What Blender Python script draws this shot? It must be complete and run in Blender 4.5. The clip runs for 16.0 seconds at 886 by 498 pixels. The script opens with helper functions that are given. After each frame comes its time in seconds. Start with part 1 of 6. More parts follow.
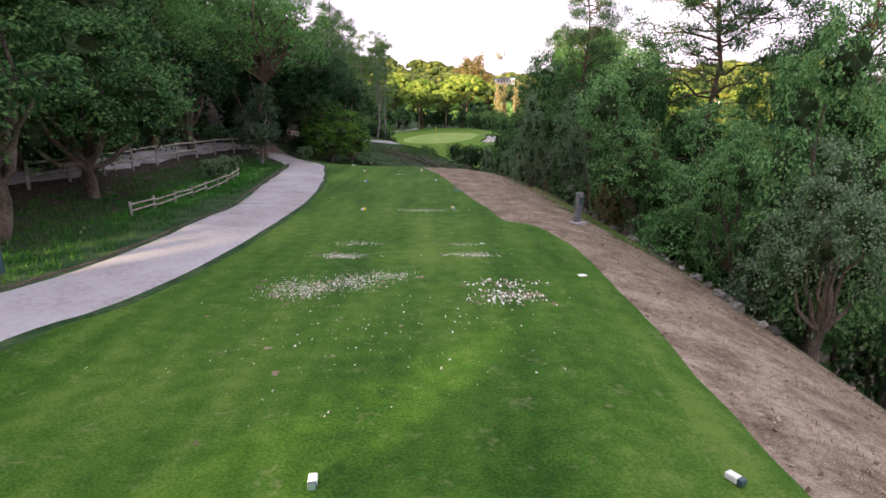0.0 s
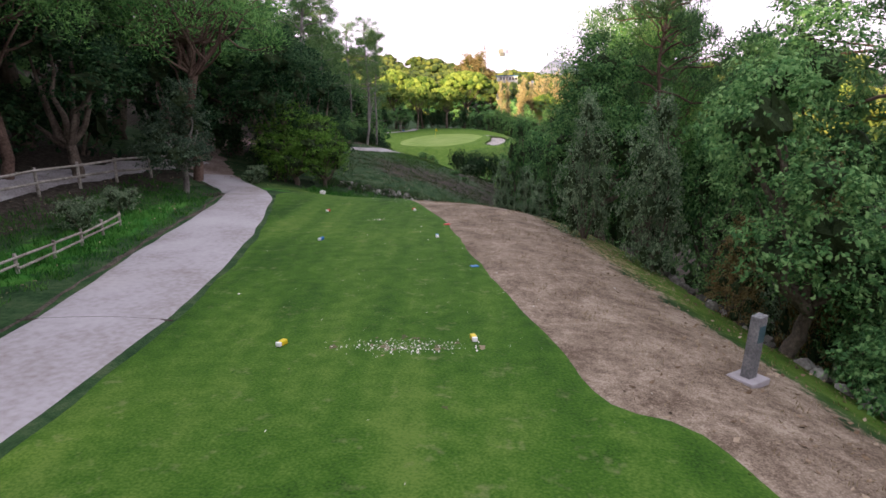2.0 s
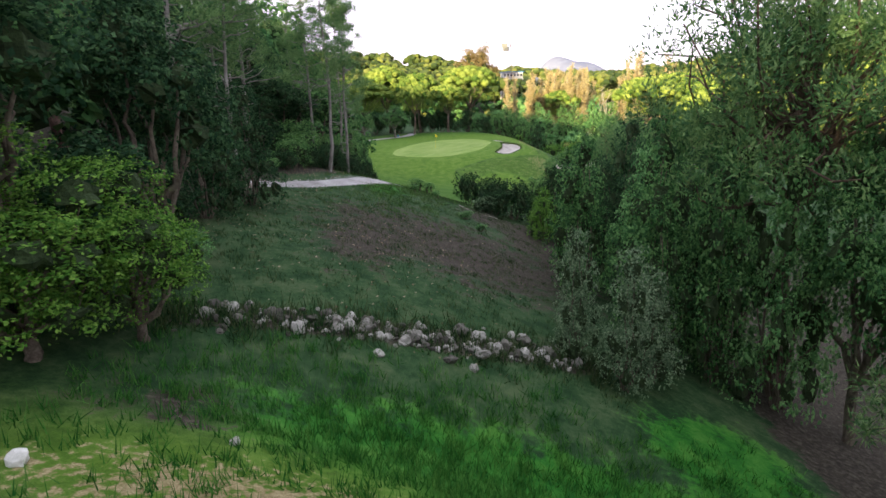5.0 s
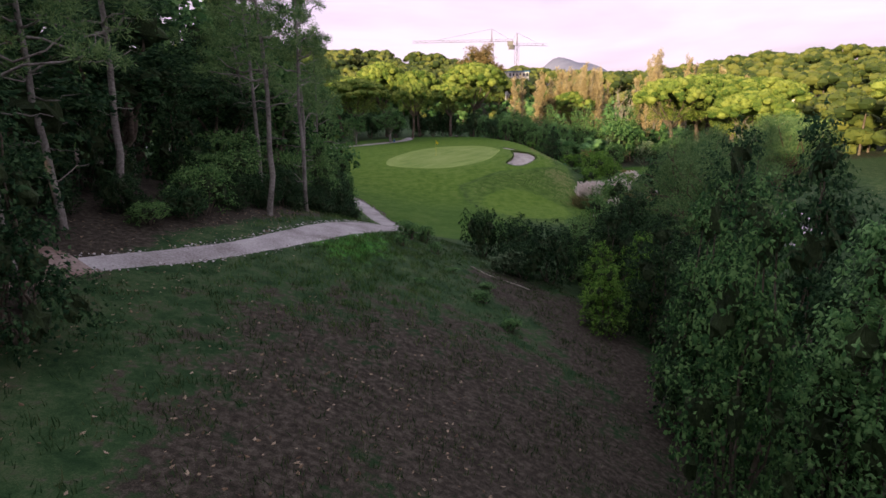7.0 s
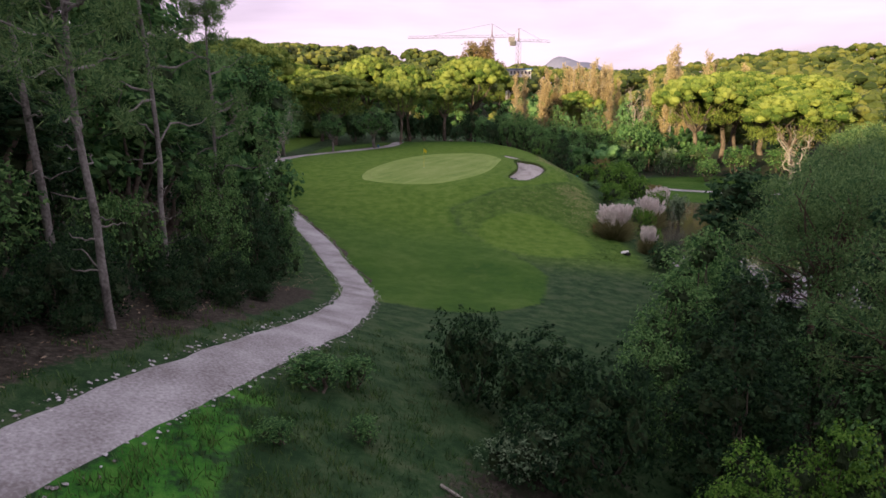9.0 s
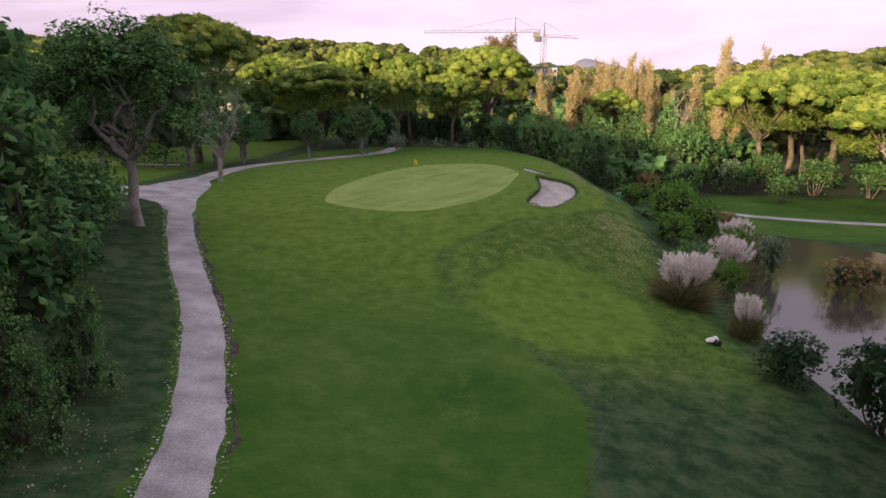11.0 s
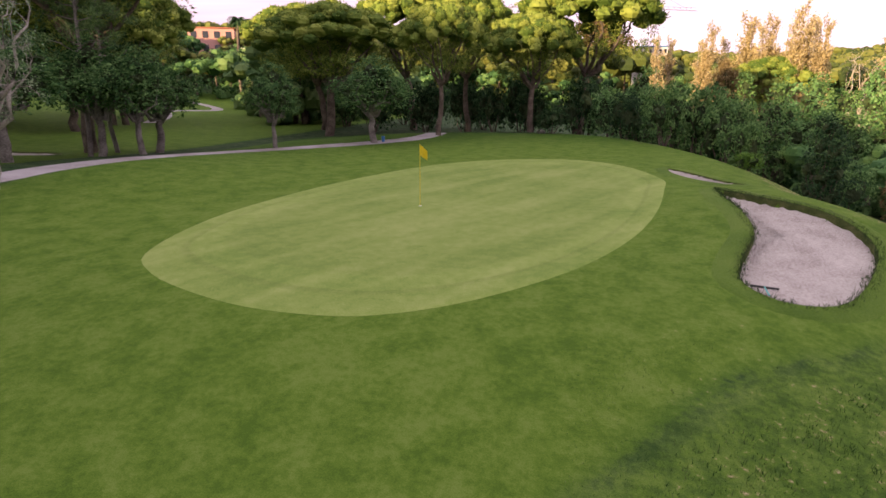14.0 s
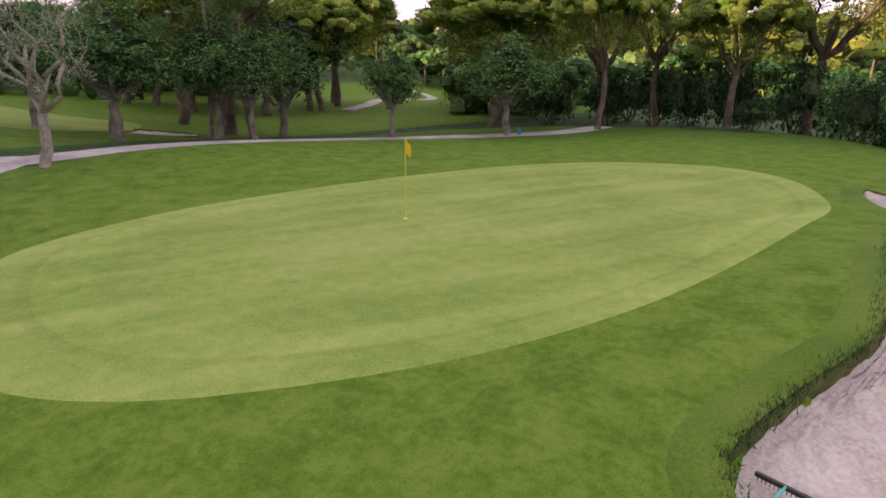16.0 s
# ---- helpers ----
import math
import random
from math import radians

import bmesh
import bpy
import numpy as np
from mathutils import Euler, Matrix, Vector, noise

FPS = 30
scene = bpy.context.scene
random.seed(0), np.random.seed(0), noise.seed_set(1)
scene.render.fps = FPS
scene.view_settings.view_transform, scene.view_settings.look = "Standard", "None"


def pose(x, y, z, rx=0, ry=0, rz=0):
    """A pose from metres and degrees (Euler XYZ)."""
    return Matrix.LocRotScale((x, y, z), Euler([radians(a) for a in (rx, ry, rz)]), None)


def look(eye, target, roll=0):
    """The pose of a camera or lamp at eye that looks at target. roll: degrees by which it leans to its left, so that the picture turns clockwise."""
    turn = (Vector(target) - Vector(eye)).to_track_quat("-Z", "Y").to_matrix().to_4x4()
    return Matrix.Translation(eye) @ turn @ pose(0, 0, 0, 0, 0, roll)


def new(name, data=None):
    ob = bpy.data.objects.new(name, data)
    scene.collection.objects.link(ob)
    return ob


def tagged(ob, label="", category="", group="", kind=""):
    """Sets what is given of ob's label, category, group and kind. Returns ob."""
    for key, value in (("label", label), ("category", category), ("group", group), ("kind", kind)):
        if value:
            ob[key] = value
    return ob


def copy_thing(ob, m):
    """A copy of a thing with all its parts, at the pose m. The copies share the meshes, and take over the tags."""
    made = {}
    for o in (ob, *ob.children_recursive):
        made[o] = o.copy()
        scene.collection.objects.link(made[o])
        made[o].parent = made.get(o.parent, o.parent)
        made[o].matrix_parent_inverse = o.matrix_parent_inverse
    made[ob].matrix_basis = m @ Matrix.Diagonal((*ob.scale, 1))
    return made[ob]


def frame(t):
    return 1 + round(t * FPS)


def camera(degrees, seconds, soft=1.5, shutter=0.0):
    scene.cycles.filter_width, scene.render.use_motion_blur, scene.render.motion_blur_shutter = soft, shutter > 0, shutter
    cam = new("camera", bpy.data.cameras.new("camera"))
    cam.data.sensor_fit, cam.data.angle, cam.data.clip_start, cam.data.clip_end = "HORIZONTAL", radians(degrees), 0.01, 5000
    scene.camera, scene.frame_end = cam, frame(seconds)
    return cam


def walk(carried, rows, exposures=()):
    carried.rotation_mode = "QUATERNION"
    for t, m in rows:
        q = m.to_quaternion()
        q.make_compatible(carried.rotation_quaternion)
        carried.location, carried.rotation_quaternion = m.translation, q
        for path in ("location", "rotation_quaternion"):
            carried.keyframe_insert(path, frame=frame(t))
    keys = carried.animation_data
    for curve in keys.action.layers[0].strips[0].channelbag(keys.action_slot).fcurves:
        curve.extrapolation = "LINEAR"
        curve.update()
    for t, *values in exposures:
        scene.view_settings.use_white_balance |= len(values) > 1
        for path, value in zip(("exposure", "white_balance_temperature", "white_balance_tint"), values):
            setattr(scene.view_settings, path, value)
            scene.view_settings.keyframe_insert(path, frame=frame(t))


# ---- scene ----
cam = camera(71.9, 16.0, soft=1.6)
PATH = [
    (0, (0.305, 0.828, 4.256), (0.273, 2.771, 3.783), -0.3),
    (0.5, (0.247, 3.189, 4.263), (0.213, 5.132, 3.792), -0.3),
    (1, (0.161, 5.752, 4.33), (0.128, 7.695, 3.856), -0.4),
    (1.5, (0.056, 8.555, 4.359), (0.026, 10.497, 3.882), -0.1),
    (2, (-0.005, 11.51, 4.397), (-0.037, 13.452, 3.918), -0.3),
    (2.5, (-0.101, 14.594, 4.432), (-0.13, 16.536, 3.955), -0.2),
    (3, (-0.158, 17.918, 4.443), (-0.192, 19.859, 3.963), -0.7),
    (3.5, (-0.219, 21.32, 4.471), (-0.254, 23.261, 3.989), -0.9),
    (4, (-0.241, 24.801, 4.52), (-0.28, 26.741, 4.035), -0.9),
    (4.5, (-0.305, 28.361, 4.468), (-0.346, 30.302, 3.987), -1.1),
    (5, (-0.398, 31.952, 4.494), (-0.439, 33.893, 4.012), -1.4),
    (5.2, (-0.405, 33.419, 4.502), (-0.449, 35.36, 4.019), -1.6),
    (7.3, (-0.785, 48.217, 4.749), (-0.82, 50.157, 4.265), -0.2),
    (7.5, (-0.749, 49.677, 4.792), (-0.782, 51.616, 4.306), -0.0),
    (8, (-0.548, 53.34, 4.768), (-0.583, 55.28, 4.283), -0.2),
    (8.5, (-0.269, 57.069, 4.765), (-0.304, 59.008, 4.276), -0.2),
    (9, (0.155, 61.136, 4.65), (0.119, 63.075, 4.163), -0.3),
    (9.2, (0.364, 62.785, 4.697), (0.328, 64.724, 4.206), -0.1),
    (11.3, (2.118, 82.751, 3.653), (1.997, 84.689, 3.171), 0.2),
    (11.5, (2.05, 84.872, 3.429), (1.917, 86.809, 2.948), 0.1),
    (12, (1.789, 90.478, 2.838), (1.621, 92.412, 2.356), 0.2),
    (12.5, (1.584, 96.299, 2.224), (1.378, 98.229, 1.741), 0.2),
    (13, (1.455, 102.325, 1.749), (1.217, 104.25, 1.261), 0.3),
    (13.5, (1.321, 107.554, 1.101), (1.031, 109.471, 0.608), 0.4),
    (14, (1.75, 111.143, 0.494), (1.375, 113.044, 0.0), 0.2),
    (14.5, (2.946, 113.784, 0.08), (2.484, 115.664, -0.423), 0.5),
    (15, (4.482, 115.828, -0.002), (3.849, 117.655, -0.514), 0.6),
    (15.5, (5.549, 117.639, 0.155), (4.693, 119.369, -0.367), 0.8),
    (16, (6.671, 119.662, 0.052), (5.587, 121.26, -0.468), 0.4),
]
walk(cam, [(t, look(eye, target, roll)) for t, eye, target, roll in PATH],
     [(0, 1.27, 6450, 8), (3.0, 1.25, 6400, 6), (4.2, 1.30, 6330, 3), (5.2, 1.38, 6250, 0), (7.3, .48, 6450, 15), (9.2, .53, 6500, 15), (11.3, .48, 6600, 16), (12.5, .56, 6750, 20), (13.5, .76, 7000, 22), (16, 1.06, 7200, 18)])

# ---- sky, sun ----
SUN_FROM = Vector((-.56, -.81, .195)).normalized()
world = bpy.data.worlds.new("evening_sky")
scene.world = world
world.use_nodes = True
wn, wl = world.node_tree.nodes, world.node_tree.links
wn.clear()


def wnode(kind, **values):
    n = wn.new(kind)
    for key, value in values.items():
        n.inputs[key].default_value = value
    return n


sky = wn.new("ShaderNodeTexSky")
sky.sky_type, sky.sun_disc = "NISHITA", False
sky.sun_elevation, sky.sun_rotation = math.asin(SUN_FROM.z), math.atan2(SUN_FROM.x, SUN_FROM.y)
sky_dim = wnode("ShaderNodeMix")
sky_dim.data_type, sky_dim.blend_type = "RGBA", "MULTIPLY"
sky_dim.inputs[0].default_value = 1.0
sky_dim.inputs[7].default_value = (.10, .10, .11, 1)
wl.new(sky.outputs[0], sky_dim.inputs[6])
coord = wn.new("ShaderNodeTexCoord")
stretch = wn.new("ShaderNodeMapping")
stretch.inputs["Scale"].default_value = (1.1, 1.1, 6.5)
wl.new(coord.outputs["Generated"], stretch.inputs[0])
cloud = wnode("ShaderNodeTexNoise", Scale=1.35, Detail=7.0, Roughness=.52, Distortion=.35)
wl.new(stretch.outputs[0], cloud.inputs["Vector"])
tone = wn.new("ShaderNodeValToRGB")
tone.color_ramp.elements[0].position, tone.color_ramp.elements[0].color = .40, (.50, .40, .50, 1)
tone.color_ramp.elements[1].position, tone.color_ramp.elements[1].color = .66, (.90, .765, .88, 1)
wl.new(cloud.outputs[0], tone.inputs[0])
deck = wn.new("ShaderNodeMix")
deck.data_type = "RGBA"
deck.inputs[0].default_value = .80
wl.new(sky_dim.outputs[2], deck.inputs[6])
glow = wn.new("ShaderNodeMix")
glow.data_type, glow.blend_type = "RGBA", "MULTIPLY"
glow.inputs[0].default_value = 1.0
wl.new(tone.outputs[0], glow.inputs[6])
wl.new(glow.outputs[2], deck.inputs[7])
back = wnode("ShaderNodeBackground", Strength=1.0)
out = wn.new("ShaderNodeOutputWorld")
wl.new(deck.outputs[2], back.inputs[0])
wl.new(back.outputs[0], out.inputs[0])
# an overcast sky is brighter overhead than at the horizon
apart = wn.new("ShaderNodeSeparateXYZ")
wl.new(coord.outputs["Generated"], apart.inputs[0])
rise = wn.new("ShaderNodeMapRange")
for k, v in ((1, .10), (2, 1.0), (3, 1.0), (4, 1.55)):
    rise.inputs[k].default_value = v
wl.new(apart.outputs["Z"], rise.inputs[0])
blush = wn.new("ShaderNodeValToRGB")
blush.color_ramp.elements[0].position, blush.color_ramp.elements[0].color = .16, (1.0, .93, 1.0, 1)
blush.color_ramp.elements[1].position, blush.color_ramp.elements[1].color = .50, (.88, 1.0, .93, 1)
wl.new(apart.outputs["Z"], blush.inputs[0])
wl.new(blush.outputs[0], glow.inputs[7])
wl.new(rise.outputs[0], back.inputs["Strength"])

sun_data = bpy.data.lights.new("sun", "SUN")
sun_data.energy, sun_data.angle, sun_data.color = 7.0, radians(1.0), (1.0, .77, .43)
sun = new("sun", sun_data)
sun.matrix_world = look(SUN_FROM * 100, (0, 0, 0))

# ---- materials ----


def material(name, colours, scale=3.0, fine=40.0, rough=.85, bump_height=.02, bump_scale=None, specular=.25, metal=0.0,
             translucent=0.0, islands=False, objects=False, fine_mix=.45, place="Object"):
    """A surface: colours by broad noise, broken by fine noise, islands or objects, with fine relief."""
    m = bpy.data.materials.new(name)
    m.use_nodes = True
    n, l = m.node_tree.nodes, m.node_tree.links
    b = n["Principled BSDF"]
    b.inputs["Roughness"].default_value, b.inputs["Metallic"].default_value = rough, metal
    b.inputs["Specular IOR Level"].default_value = specular
    tc = n.new("ShaderNodeTexCoord")
    big, small = n.new("ShaderNodeTexNoise"), n.new("ShaderNodeTexNoise")
    big.inputs["Scale"].default_value, small.inputs["Scale"].default_value = scale, fine
    big.inputs["Detail"].default_value, small.inputs["Detail"].default_value = 4, 3
    for node in (big, small):
        l.new(tc.outputs[place], node.inputs["Vector"])
    mix = n.new("ShaderNodeMix")
    mix.inputs[0].default_value = fine_mix
    l.new(big.outputs[0], mix.inputs[2])
    l.new(small.outputs[0], mix.inputs[3])
    value = mix.outputs[0]
    if islands or objects:
        rnd = n.new("ShaderNodeNewGeometry").outputs["Random Per Island"] if islands else n.new("ShaderNodeObjectInfo").outputs["Random"]
        mix2 = n.new("ShaderNodeMix")
        mix2.inputs[0].default_value = .40
        l.new(value, mix2.inputs[2])
        l.new(rnd, mix2.inputs[3])
        value = mix2.outputs[0]
    ramp = n.new("ShaderNodeValToRGB")
    e = ramp.color_ramp.elements
    while len(e) < len(colours):
        e.new(.5)
    for k, c in enumerate(colours):
        e[k].position = .36 + .28 * k / max(1, len(colours) - 1)
        e[k].color = (*c, 1)
    l.new(value, ramp.inputs[0])
    l.new(ramp.outputs[0], b.inputs["Base Color"])
    if bump_height:
        bumped = n.new("ShaderNodeBump")
        bumped.inputs["Strength"].default_value, bumped.inputs["Distance"].default_value = .8, bump_height
        if bump_scale:
            third = n.new("ShaderNodeTexNoise")
            third.inputs["Scale"].default_value, third.inputs["Detail"].default_value = bump_scale, 4
            l.new(tc.outputs[place], third.inputs["Vector"])
            l.new(third.outputs[0], bumped.inputs["Height"])
        else:
            l.new(small.outputs[0], bumped.inputs["Height"])
        l.new(bumped.outputs[0], b.inputs["Normal"])
    if translucent:
        t = n.new("ShaderNodeBsdfTranslucent")
        l.new(ramp.outputs[0], t.inputs[0])
        add = n.new("ShaderNodeMixShader")
        add.inputs[0].default_value = translucent
        l.new(b.outputs[0], add.inputs[1])
        l.new(t.outputs[0], add.inputs[2])
        l.new(add.outputs[0], n["Material Output"].inputs[0])
    return m


def leaf_material(name, dark, mid, light, translucent=.42):
    dark, mid, light = (tuple(1.6 * v for v in c) for c in (dark, mid, light))
    return material(name, (dark, mid, light), scale=.55, fine=5.0, rough=.75, bump_height=0, specular=.08,
                    translucent=translucent, islands=True, fine_mix=.3)


LEAF_OAK = leaf_material("oak_leaf", (.020, .054, .020), (.048, .114, .038), (.105, .190, .066))
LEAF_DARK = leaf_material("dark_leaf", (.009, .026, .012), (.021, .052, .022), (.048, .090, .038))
LEAF_BRIGHT = leaf_material("bright_leaf", (.042, .100, .038), (.092, .195, .068), (.175, .290, .115))
LEAF_GREY = leaf_material("grey_leaf", (.050, .082, .046), (.104, .150, .088), (.185, .235, .150))
LEAF_LIME = leaf_material("lime_leaf", (.034, .085, .014), (.070, .150, .024), (.125, .215, .040))
LEAF_GOLD = leaf_material("gold_leaf", (.18, .14, .07), (.29, .235, .125), (.38, .315, .19))
# the grey leaf at about half strength, shade put into its colour
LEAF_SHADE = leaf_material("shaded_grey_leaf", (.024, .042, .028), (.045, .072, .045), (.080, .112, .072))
LEAF_MID = leaf_material("mid_green_leaf", (.028, .070, .024), (.068, .140, .045), (.130, .220, .076))
LEAF_SOFT = leaf_material("soft_leaf", (.052, .122, .046), (.096, .198, .070), (.150, .265, .104))
LEAF_BROWN = leaf_material("brown_leaf", (.09, .065, .028), (.155, .115, .05), (.22, .17, .085))
# near-black: shade among the low shrubs is put into the leaf colour
LEAF_DEEP_SHADE = leaf_material("deep_shade_leaf", (.006, .017, .008), (.014, .034, .014), (.034, .066, .027))
NEEDLE = leaf_material("pine_needle", (.042, .076, .016), (.098, .140, .028), (.170, .205, .046), .25)
NEEDLE_FRESH = leaf_material("fresh_pine_needle", (.034, .090, .028), (.076, .168, .048), (.135, .250, .076), .34)
NEEDLE_DARK = leaf_material("dark_pine_needle", (.022, .05, .022), (.042, .085, .035), (.075, .13, .05), .32)
NEEDLE_MID = leaf_material("grey_green_needle", (.036, .078, .032), (.076, .136, .050), (.126, .190, .072), .34)
BARK = material("bark", ((.05, .04, .032), (.12, .095, .075), (.20, .165, .135)), 1.5, 14, .95, .05, 9)
BARK_GREY = material("grey_bark", ((.09, .08, .072), (.19, .175, .16), (.31, .29, .27)), 1.5, 14, .95, .05, 9)
BARK_PALE = material("pale_bark", ((.16, .145, .125), (.28, .255, .225), (.40, .375, .34)), 2.0, 16, .95, .04, 12)
BARK_RED = material("red_pine_bark", ((.05, .032, .024), (.11, .072, .056), (.18, .125, .10)), 1.6, 12, .95, .05, 8)


def mown_turf(name, colours, worn, turn, streak, bands=0.0, flecks=.64):
    """Mown grass: streaks along the mowing, clumps, fine blades, scattered pale worn flecks and, where banded, passes along the rim."""
    m = bpy.data.materials.new(name)
    m.use_nodes = True
    n, l = m.node_tree.nodes, m.node_tree.links
    b = n["Principled BSDF"]
    b.inputs["Roughness"].default_value, b.inputs["Specular IOR Level"].default_value = .9, .12
    tc = n.new("ShaderNodeTexCoord").outputs["Object"]
    spun, turned = n.new("ShaderNodeMapping"), n.new("ShaderNodeMapping")
    spun.inputs["Rotation"].default_value = (0, 0, radians(turn))
    turned.inputs["Scale"].default_value = (1, streak, 1)
    l.new(tc, spun.inputs[0])
    l.new(spun.outputs[0], turned.inputs[0])

    def noise_at(scale, vector, detail=4):
        t = n.new("ShaderNodeTexNoise")
        t.inputs["Scale"].default_value, t.inputs["Detail"].default_value = scale, detail
        l.new(vector, t.inputs["Vector"])
        return t.outputs[0]

    def blend(a, c, f):
        t = n.new("ShaderNodeMix")
        t.inputs[0].default_value = f
        l.new(a, t.inputs[2])
        l.new(c, t.inputs[3])
        return t.outputs[0]

    streaks, clumps, blades = noise_at(1.1, turned.outputs[0]), noise_at(3.2, tc, 5), noise_at(30, tc, 3)
    value = blend(blend(streaks, noise_at(.35, tc), .4), blend(clumps, blades, .6), .5)
    ramp = n.new("ShaderNodeValToRGB")
    e = ramp.color_ramp.elements
    e.new(.5)
    for k, c in enumerate(colours):
        e[k].position, e[k].color = (.40, .5, .60)[k], (*c, 1)
    l.new(value, ramp.inputs[0])
    fleck = n.new("ShaderNodeMapRange")
    fleck.inputs[1].default_value, fleck.inputs[2].default_value, fleck.inputs[4].default_value = flecks, flecks + .12, .5
    l.new(blend(noise_at(2.4, tc, 6), noise_at(9, tc, 3), .45), fleck.inputs[0])
    top = n.new("ShaderNodeMix")
    top.data_type = "RGBA"
    l.new(fleck.outputs[0], top.inputs[0])
    l.new(ramp.outputs[0], top.inputs[6])
    top.inputs[7].default_value = (*worn, 1)
    colour = top.outputs[2]
    if bands:
        a = n.new("ShaderNodeAttribute")
        a.attribute_name = "rim"
        shade = n.new("ShaderNodeValToRGB")
        stops = ((0, 1.0), (.80, 1.0), (.81, 1 + bands), (.885, 1 + bands), (.89, 1 - bands), (.905, 1 - bands * .5), (.91, 1 + bands * .6), (.975, 1 + bands), (1, 1 + bands * 2))
        while len(shade.color_ramp.elements) < len(stops):
            shade.color_ramp.elements.new(.5)
        for k, (p, v) in enumerate(stops):
            shade.color_ramp.elements[k].position, shade.color_ramp.elements[k].color = p, (v * .6, v * .6, v * .6, 1)
        l.new(a.outputs["Fac"], shade.inputs[0])
        times = n.new("ShaderNodeMix")
        times.data_type, times.blend_type = "RGBA", "MULTIPLY"
        times.inputs[0].default_value = 1.0
        l.new(colour, times.inputs[6])
        l.new(shade.outputs[0], times.inputs[7])
        colour = times.outputs[2]
    l.new(colour, b.inputs["Base Color"])
    h = n.new("ShaderNodeBump")
    h.inputs["Strength"].default_value, h.inputs["Distance"].default_value = .8, .025
    l.new(blend(clumps, blades, .7), h.inputs["Height"])
    l.new(h.outputs[0], b.inputs["Normal"])
    return m


TURF = mown_turf("tee_turf", ((.018, .054, .006), (.044, .108, .011), (.096, .158, .028)), (.18, .19, .085), 0, .10, 0, .565)
FRINGE = material("fringe_turf", ((.054, .112, .013), (.084, .152, .020), (.120, .188, .036)), .5, 26, .9, .03, 60, .15)
LIP = material("bunker_lip_grass", ((.035, .055, .018), (.075, .10, .03), (.13, .14, .06)), 2.0, 30, .95, .04, 40, .1)
GREEN_TURF = mown_turf("putting_turf", tuple(tuple(v / .5 for v in c) for c in ((.102, .164, .034), (.152, .212, .052), (.202, .250, .080))), (.36, .38, .14), 30, .16, .07, .66)
SAND = material("bunker_sand", ((.30, .265, .245), (.40, .365, .345), (.48, .445, .42)), 1.2, 16, .95, .05, 9, .1)
CONCRETE = material("path_concrete", ((.23, .20, .195), (.335, .310, .330), (.395, .370, .390)), .45, 9, .9, .006, 40, .2, fine_mix=.3)
GRAVEL = material("path_gravel", ((.20, .18, .18), (.33, .31, .32), (.46, .44, .455)), .7, 16, .95, .03, 26, .2)
# dark colour of the crown cores, stands for the shade among the twigs
CORE_SHADE = material("inner_core_shade", ((.016, .028, .012), (.032, .052, .020), (.052, .078, .032)), 2, 20, .95, .05, 12)
DARK_SOIL = material("dark_soil", ((.025, .02, .016), (.055, .045, .036), (.11, .09, .075)), 2, 18, .95, .05, 16)
DIRT = material("path_dirt", ((.13, .09, .075), (.22, .16, .14), (.32, .26, .24)), .7, 10, .95, .05, 14, .15)
ROCK = material("rock", ((.06, .055, .048), (.15, .14, .125), (.34, .325, .305)), 2.2, 14, .95, .06, 8, objects=True)
STONE_GREY = material("post_stone", ((.10, .10, .105), (.17, .17, .175), (.27, .265, .26)), 3, 30, .85, .02)
WOOD = material("weathered_wood", ((.15, .13, .11), (.28, .255, .225), (.42, .395, .36)), 3, 24, .9, .03)
LITTER = material("fallen_leaf", ((.10, .065, .04), (.20, .14, .09), (.33, .26, .19)), 5, 30, .9, 0, islands=True)
WATER = material("pond_water", ((.05, .045, .035), (.065, .06, .045)), .3, 2, .06, .01, 3, .5)


def paint(name, colour, rough=.5, specular=.4, metal=0.0):
    c = Vector(colour)
    return material(name, (tuple(c * .8), tuple(c), tuple(c * 1.1)), 6, 60, rough, .002, None, specular, metal)


YELLOW = paint("yellow_plastic", (.66, .50, .02))
BLUE = paint("blue_plastic", (.03, .15, .38))
RED = paint("red_plastic", (.62, .03, .03))
WHITE = paint("white_plastic", (.75, .75, .73))
BLACK = paint("black_plastic", (.02, .02, .022))
TEAL = paint("teal_metal", (.03, .38, .36))
GREYBLUE = paint("grey_blue_paint", (.045, .085, .10))
PLASTER = paint("white_plaster", (.68, .65, .62), .9)
PLASTER_PINK = paint("pink_plaster", (.55, .30, .26), .9)
ROOF_TILE = paint("roof_tile", (.42, .15, .09), .9)
GLASS_DARK = paint("dark_glass", (.03, .035, .04), .1, .6)
CRANE_RED = paint("crane_paint", (.17, .13, .14), .6)


